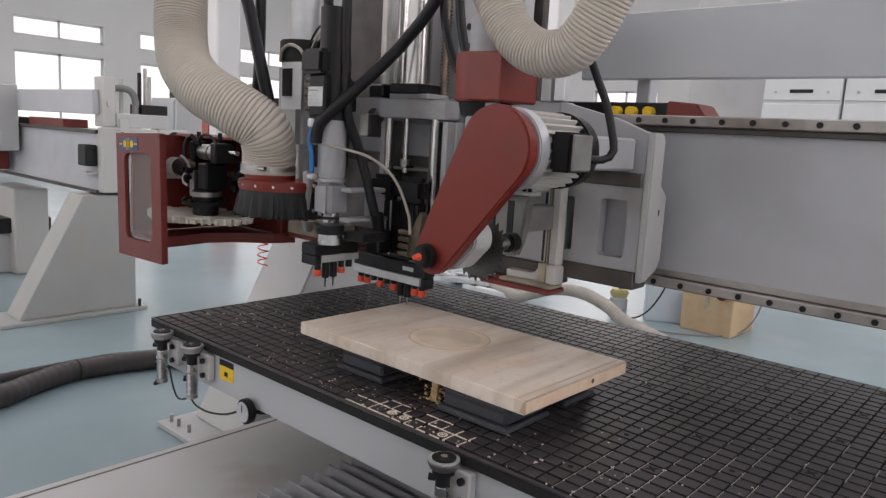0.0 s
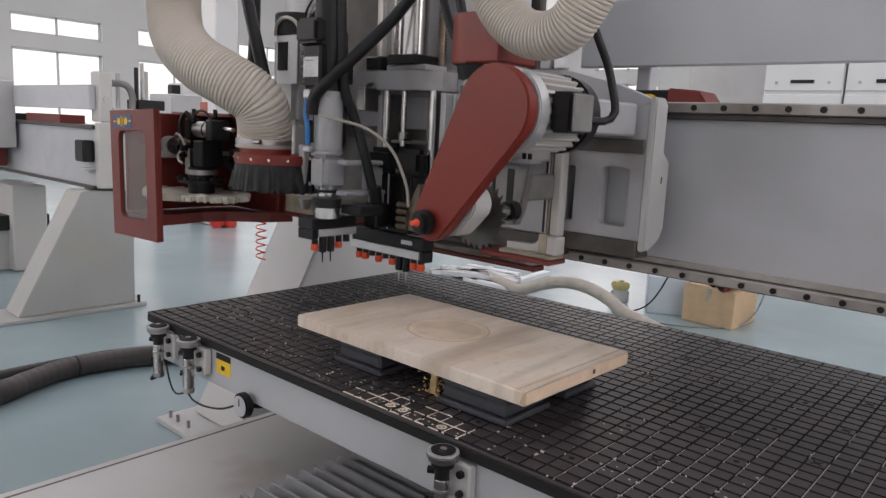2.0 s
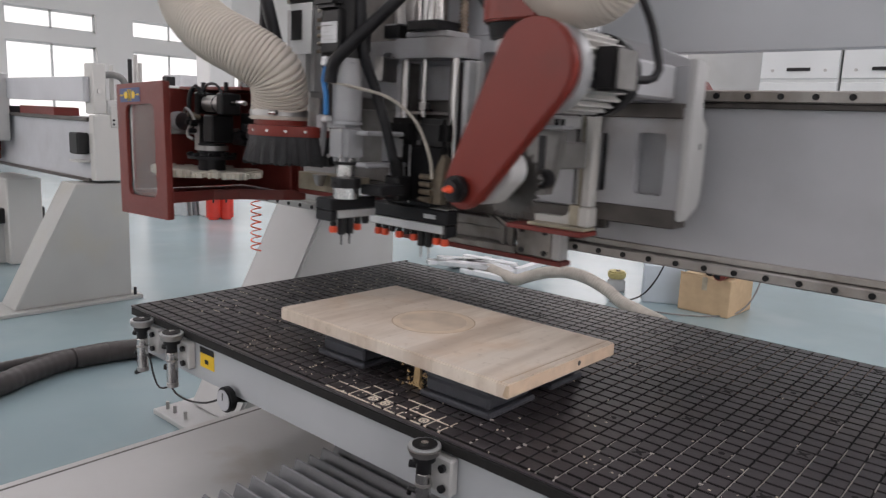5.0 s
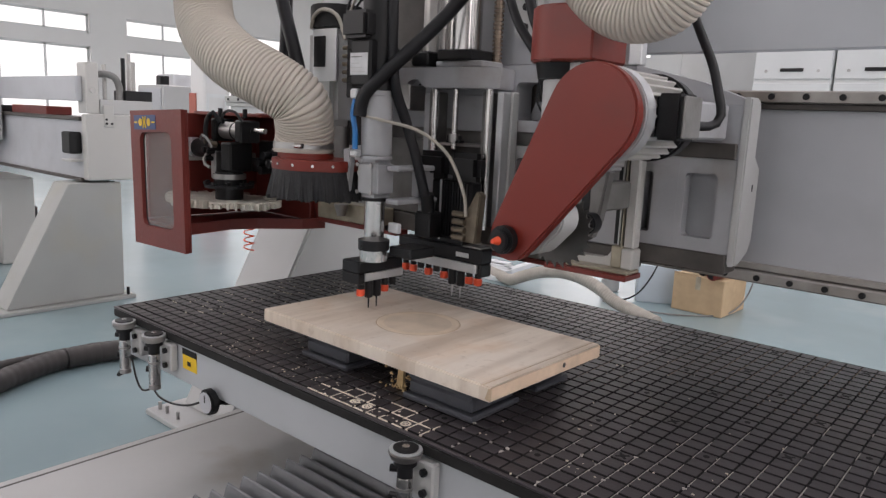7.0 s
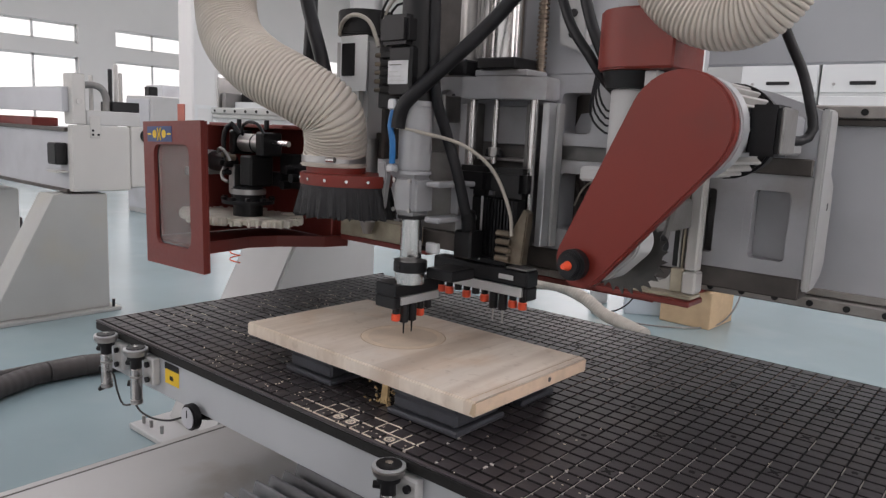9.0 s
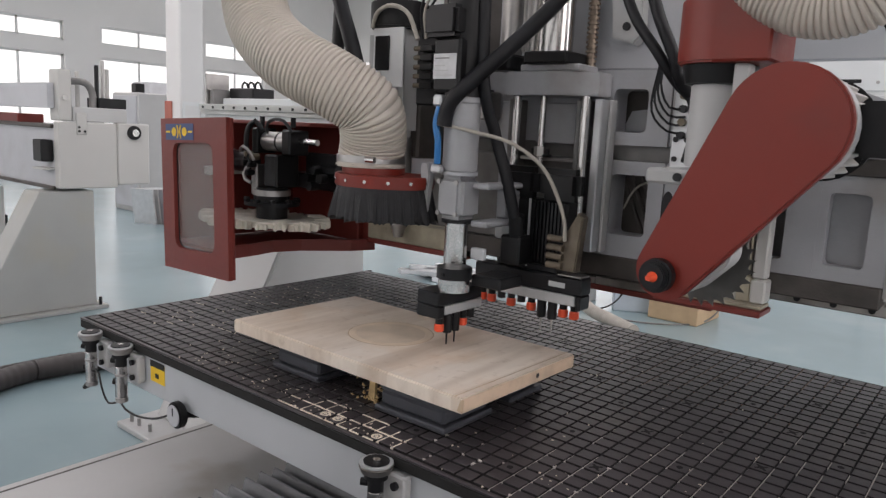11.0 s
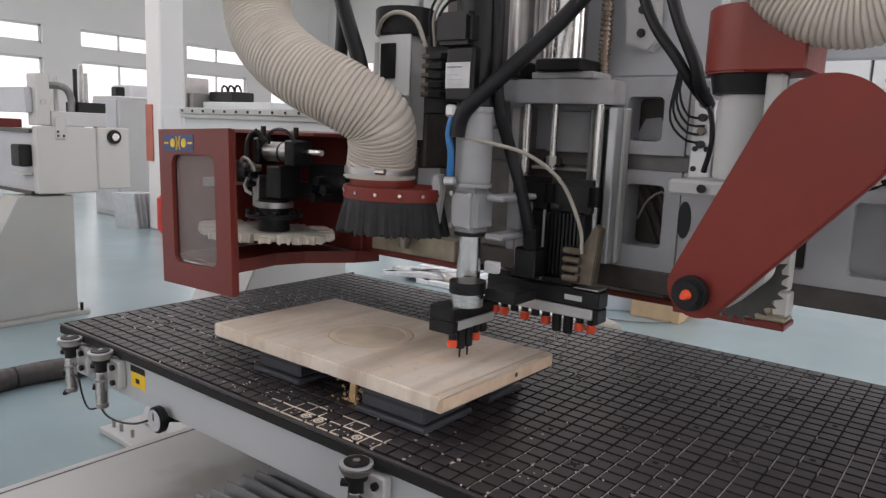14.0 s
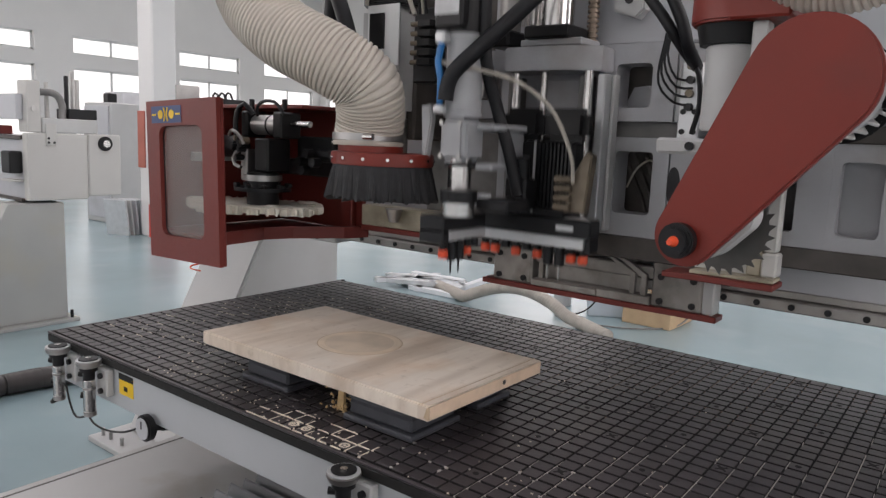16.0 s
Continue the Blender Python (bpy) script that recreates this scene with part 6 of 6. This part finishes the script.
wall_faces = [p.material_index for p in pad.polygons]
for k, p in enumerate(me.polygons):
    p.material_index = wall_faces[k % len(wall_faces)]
gf = new("grid_field", me)
gf.parent = table
tagged(gf, kind="stuff")

# suction holes in some pads: crossed slots with a bore, and plain bores between them
def slot_mesh():
    bm = rod((0, 0, -0.002), (0, 0, 0.0006), 0.0065, n=12)
    for a in (45, 135):
        tmp = box(-0.014, 0.014, -0.0025, 0.0025, -0.002, 0.0004, 0)
        bmesh.ops.rotate(tmp, cent=(0, 0, 0), matrix=Matrix.Rotation(radians(a), 3, "Z"), verts=tmp.verts)
        merge(bm, tmp)
    return bm


def suction(meshes, kind, x, y):
    if -1.0 < x < -0.2 and 0.1 < y < 0.54:
        return
    at = Matrix.Translation((x, y, TOP + 0.0002))
    if kind not in meshes:
        bm = slot_mesh() if kind == "suction_slot" else rod((0, 0, -0.002), (0, 0, 0.0005), 0.0065, n=12)
        meshes[kind] = part(kind, bm, RECESS_SHADE, table, at=at).data
    else:
        o = new(kind, meshes[kind])
        o.parent = table
        o.matrix_basis = at


hole_meshes = {}
for col in range(-36, 21, 6):
    for row in range(5, 31, 6):
        suction(hole_meshes, "suction_slot", (col + 0.5) * CELL, (row + 0.5) * CELL)
        suction(hole_meshes, "suction_hole", (col + 3.5) * CELL, (row - 2.5) * CELL)

rs = random.Random(21)
dust = bmesh.new()


def dust_strip(x0, x1, y0, y1):
    box(min(x0, x1), max(x0, x1), min(y0, y1), max(y0, y1), TOP - 0.0066, TOP - 0.0008, 0, bm=dust)


g = 0.0022
for row, a, b in ((0, -17, -9), (1, -17, -8), (2, -15, -9)):
    for col in range(a, b):
        if rs.random() < (1.0 if row < 2 else 0.6):
            dust_strip(col * CELL, (col + rs.uniform(0.6, 1.0)) * CELL, row * CELL - g, row * CELL + g)
for col in range(-16, -7):
    for row in range(0, 2):
        if rs.random() < 0.75:
            dust_strip(col * CELL - g, col * CELL + g, row * CELL, (row + rs.uniform(0.5, 1.0)) * CELL)
# fine whitish dust along the grooves that run across the table
fine = bmesh.new()
for col in range(-2, 15):
    reach = 6 + max(0, col) + (col * 7) % 5
    for row in range(0, reach + 1):
        if rs.random() < 0.97 - 0.5 * (row / reach) ** 2:
            hw = g * rs.uniform(0.2, 0.34)
            y1 = row + (1.0 if row < reach else rs.uniform(0.3, 0.8))
            box(col * CELL - hw, col * CELL + hw, row * CELL, y1 * CELL, TOP - 0.0066, TOP - 0.0022, 0, bm=fine)
for i in range(26):
    x, y = rs.randrange(-9, 9) * CELL, abs(rs.gauss(0.08, 0.09))
    s = rs.uniform(0.0015, 0.0035)
    box(x - s, x + s * 1.6, y - s * 0.7, y + s * 0.7, TOP - 0.003, TOP + 0.0005, 0, bm=fine)
# thin dust left in the grooves by the far corner
for i in range(110):
    col, row = rs.randrange(-40, -27), rs.randrange(4, 26)
    if rs.random() < 0.5:
        dust_strip(col * CELL, (col + rs.uniform(0.4, 0.9)) * CELL, row * CELL - g * 0.5, row * CELL + g * 0.5)
    else:
        dust_strip(col * CELL - g * 0.35, col * CELL + g * 0.35, row * CELL, (row + rs.uniform(0.4, 0.9)) * CELL)
# old brown dust in the grooves of the far half
old = bmesh.new()
for row in range(13, 31):
    x = -40 * CELL
    while x < (row - 22) * CELL:
        w = rs.uniform(0.2, 0.7)
        box(x, min(x + w, 20 * CELL), row * CELL - g * 1.5, row * CELL + g * 1.5, TOP - 0.0067, TOP - rs.uniform(0.0022, 0.0036), 0, bm=old)
        x += w + rs.uniform(0.0, 0.16) * (30 - row) / 12
for col in range(-40, 9):
    y = CELL * (13 + rs.randrange(0, 4) + max(0, col + 8))
    while y < 30 * CELL:
        w = rs.uniform(0.15, 0.5)
        box(col * CELL - g * 0.9, col * CELL + g * 0.9, y, min(y + w, 31 * CELL), TOP - 0.0066, TOP - rs.uniform(0.0022, 0.0036), 0, bm=old)
        y += w + rs.uniform(0.0, 0.12)
od = part("old_dust", old, mat("old_brown_dust", (0.17, 0.125, 0.095), 0.9, var=0.4, scale=14, bump=0.4), table, "brown dust settled in the grooves", smooth=False)
tagged(od, kind="stuff")
# dust rings round three bored holes
for cx_, cy_ in ((-0.54, 0.022), (-0.50, 0.022), (-0.377, 0.018)):
    for k in range(14):
        a = k * math.tau / 14
        box(cx_ + 0.0095 * math.cos(a) - 0.0021, cx_ + 0.0095 * math.cos(a) + 0.0021, cy_ + 0.0095 * math.sin(a) - 0.0021, cy_ + 0.0095 * math.sin(a) + 0.0021, TOP - 0.001, TOP + 0.0008, 0, bm=dust)
    box(cx_ - 0.004, cx_ + 0.003, cy_ - 0.003, cy_ + 0.0035, TOP - 0.001, TOP + 0.0008, 0, bm=dust)
for i in range(210):
    near = rs.random()
    if near < 0.55:
        x, y = rs.uniform(-1.1, -0.3), abs(rs.gauss(0, 0.09))
    elif near < 0.7:
        x, y = rs.uniform(-0.25, 0.3), abs(rs.gauss(0.12, 0.12))
    else:
        x, y = rs.uniform(-1.6, 0.3), rs.uniform(0, 0.9)
    s = rs.uniform(0.0006, 0.0018)
    box(x - s, x + s * rs.uniform(0.6, 2.2), y - s, y + s, TOP - 0.002, TOP + s * 0.5, 0, bm=dust)
du = part("sawdust", dust, DUST, table, "pale sawdust packed in the grooves", smooth=False)
tagged(du, kind="stuff")
fd = part("fine_dust", fine, FINE_DUST, table, "whitish fine dust in the grooves", smooth=False)
tagged(fd, kind="stuff")


# ---- what moves ----
def motions():
    slide = [(0.0, 0.0), (4.2, 0.0), (5.6, -0.062), (6.3, -0.0635), (9.2, -0.0635), (10.4, -0.071), (11.3, -0.072), (16.0, -0.072)]
    walk(table, [(t, pose(0, dy, 0)) for t, dy in slide])
    walk(board, [(t, pose(0, dy, 0) @ BOARD_AT) for t, dy in slide])
    for pod in pods:
        walk(pod, [(t, pose(0, dy, 0)) for t, dy in slide])
    walk(chips, [(t, pose(0, dy, 0)) for t, dy in slide])
    # seconds, head along the beam, head height, spindle lift, block lift, bank lift
    rows = [
        (0.0, -0.279, -0.029, 0.0, 0.095, 0.0), (0.5, -0.279, -0.037, 0.0, 0.095, 0.0), (1.0, -0.279, -0.043, 0.0, 0.095, 0.0),
        (1.5, -0.280, -0.003, 0.0, 0.095, 0.0), (2.0, -0.281, 0.027, 0.0, 0.095, 0.0), (2.5, -0.284, 0.091, 0.0, 0.10, 0.002),
        (2.75, -0.285, 0.094, 0.004, 0.104, 0.006), (3.0, -0.286, 0.094, 0.082, 0.108, 0.095), (3.5, -0.285, 0.094, 0.143, 0.108, 0.147), (3.75, -0.285, 0.093, 0.115, 0.108, 0.112), (4.0, -0.286, 0.092, 0.074, 0.110, 0.064),
        (4.2, -0.286, 0.092, 0.034, 0.110, 0.010), (4.5, -0.284, 0.092, 0.0, 0.10, 0.0), (4.7, -0.27, 0.092, 0.0, 0.09, 0.0),
        (5.4, -0.015, 0.085, 0.0, 0.04, 0.0), (5.7, 0.0, 0.06, 0.0, 0.01, 0.0),
        (6.3, 0.001, 0.012, 0.0, 0.0, 0.0), (6.5, 0.001, 0.009, 0.0, 0.0, 0.0), (7.0, 0.0, 0.0, 0.0, 0.0, 0.0), (7.5, -0.001, -0.008, 0.0, 0.0, 0.0),
        (8.0, 0.001, 0.009, 0.0, 0.0, 0.0), (8.1, 0.004, 0.010, 0.0, 0.0, 0.0), (8.3, 0.100, 0.011, 0.0, 0.0, 0.0), (8.5, 0.184, 0.012, 0.0, 0.0, 0.0), (9.0, 0.200, 0.007, 0.0, 0.0, 0.0),
        (9.6, 0.200, -0.009, 0.0, 0.0, 0.0), (10.2, 0.201, 0.008, 0.0, 0.0, 0.0), (10.9, 0.38, 0.008, 0.0, 0.0, 0.0),
        (11.5, 0.394, -0.002, 0.0, 0.0, 0.0), (12.0, 0.394, -0.010, 0.0, 0.0, 0.0), (12.5, 0.394, 0.008, 0.0, 0.0, 0.0),
        (12.6, 0.396, 0.008, 0.0, 0.0, 0.0), (12.8, 0.455, 0.008, 0.0, 0.0, 0.0), (13.0, 0.495, 0.008, 0.0, 0.0, 0.0), (13.5, 0.496, 0.001, 0.0, 0.0, 0.0), (14.0, 0.495, -0.008, 0.0, 0.0, 0.0),
        (14.5, 0.494, 0.010, 0.0, 0.0, 0.0), (15.0, 0.492, 0.059, 0.0, 0.0, 0.0), (15.5, 0.490, 0.096, 0.0, 0.0, 0.0),
        (15.7, 0.490, 0.096, 0.0, 0.0, 0.0), (15.8, 0.490, 0.096, 0.008, 0.022, 0.014), (15.9, 0.490, 0.095, 0.040, 0.048, 0.048),
        (16.0, 0.490, 0.095, 0.082, 0.056, 0.086),
    ]
    walk(head, [(t, pose(x, 0, z)) for t, x, z, a, b, c in rows])
    walk(hose_loop, [(t, pose(dx, 0, dz)) for t, dx, dz in (
        (0, 0.035, 0.021), (0.5, 0.034, 0.023), (1, 0.033, 0.026), (1.5, 0.026, 0.002), (2, 0.020, -0.029), (2.5, 0.022, -0.067), (3, 0.024, -0.066), (3.5, 0.032, -0.072),
        (4.2, 0.037, -0.060), (4.5, 0.036, -0.058), (4.7, 0.034, -0.058), (5.4, -0.001, -0.054), (6.3, 0.001, -0.010), (7, 0.004, -0.001), (7.5, -0.001, 0.007), (8, 0.009, -0.004),
        (8.1, 0.014, -0.003), (8.3, 0.013, -0.002), (8.5, 0.013, -0.001), (9, -0.003, -0.003), (10.2, -0.000, -0.001), (10.9, -0.015, 0.001), (11.5, -0.009, 0.003), (12.5, -0.013, 0.001),
        (12.6, -0.014, 0.001), (12.8, -0.023, 0.001), (13, -0.030, 0.001), (14.5, -0.036, 0.002), (15, -0.033, -0.016), (15.2, -0.032, -0.022), (15.5, -0.030, -0.028), (16, -0.028, -0.032))])
    walk(car, [(t, pose(x, 0, 0)) for t, x, z, a, b, c in rows])
    walk(dsp, [(t, pose(x, 0, z + a)) for t, x, z, a, b, c in rows])
    play = 1 - BLOCK_SIZE
    walk(blk, [(t, pose(-play * x, 0, b - play * (z + a + b))) for t, x, z, a, b, c in rows])
    walk(piston, [(t, pose(0, 0, b)) for t, x, z, a, b, c in rows])
    walk(bank, [(t, pose(x, 0, z + c)) for t, x, z, a, b, c in rows])


motions()
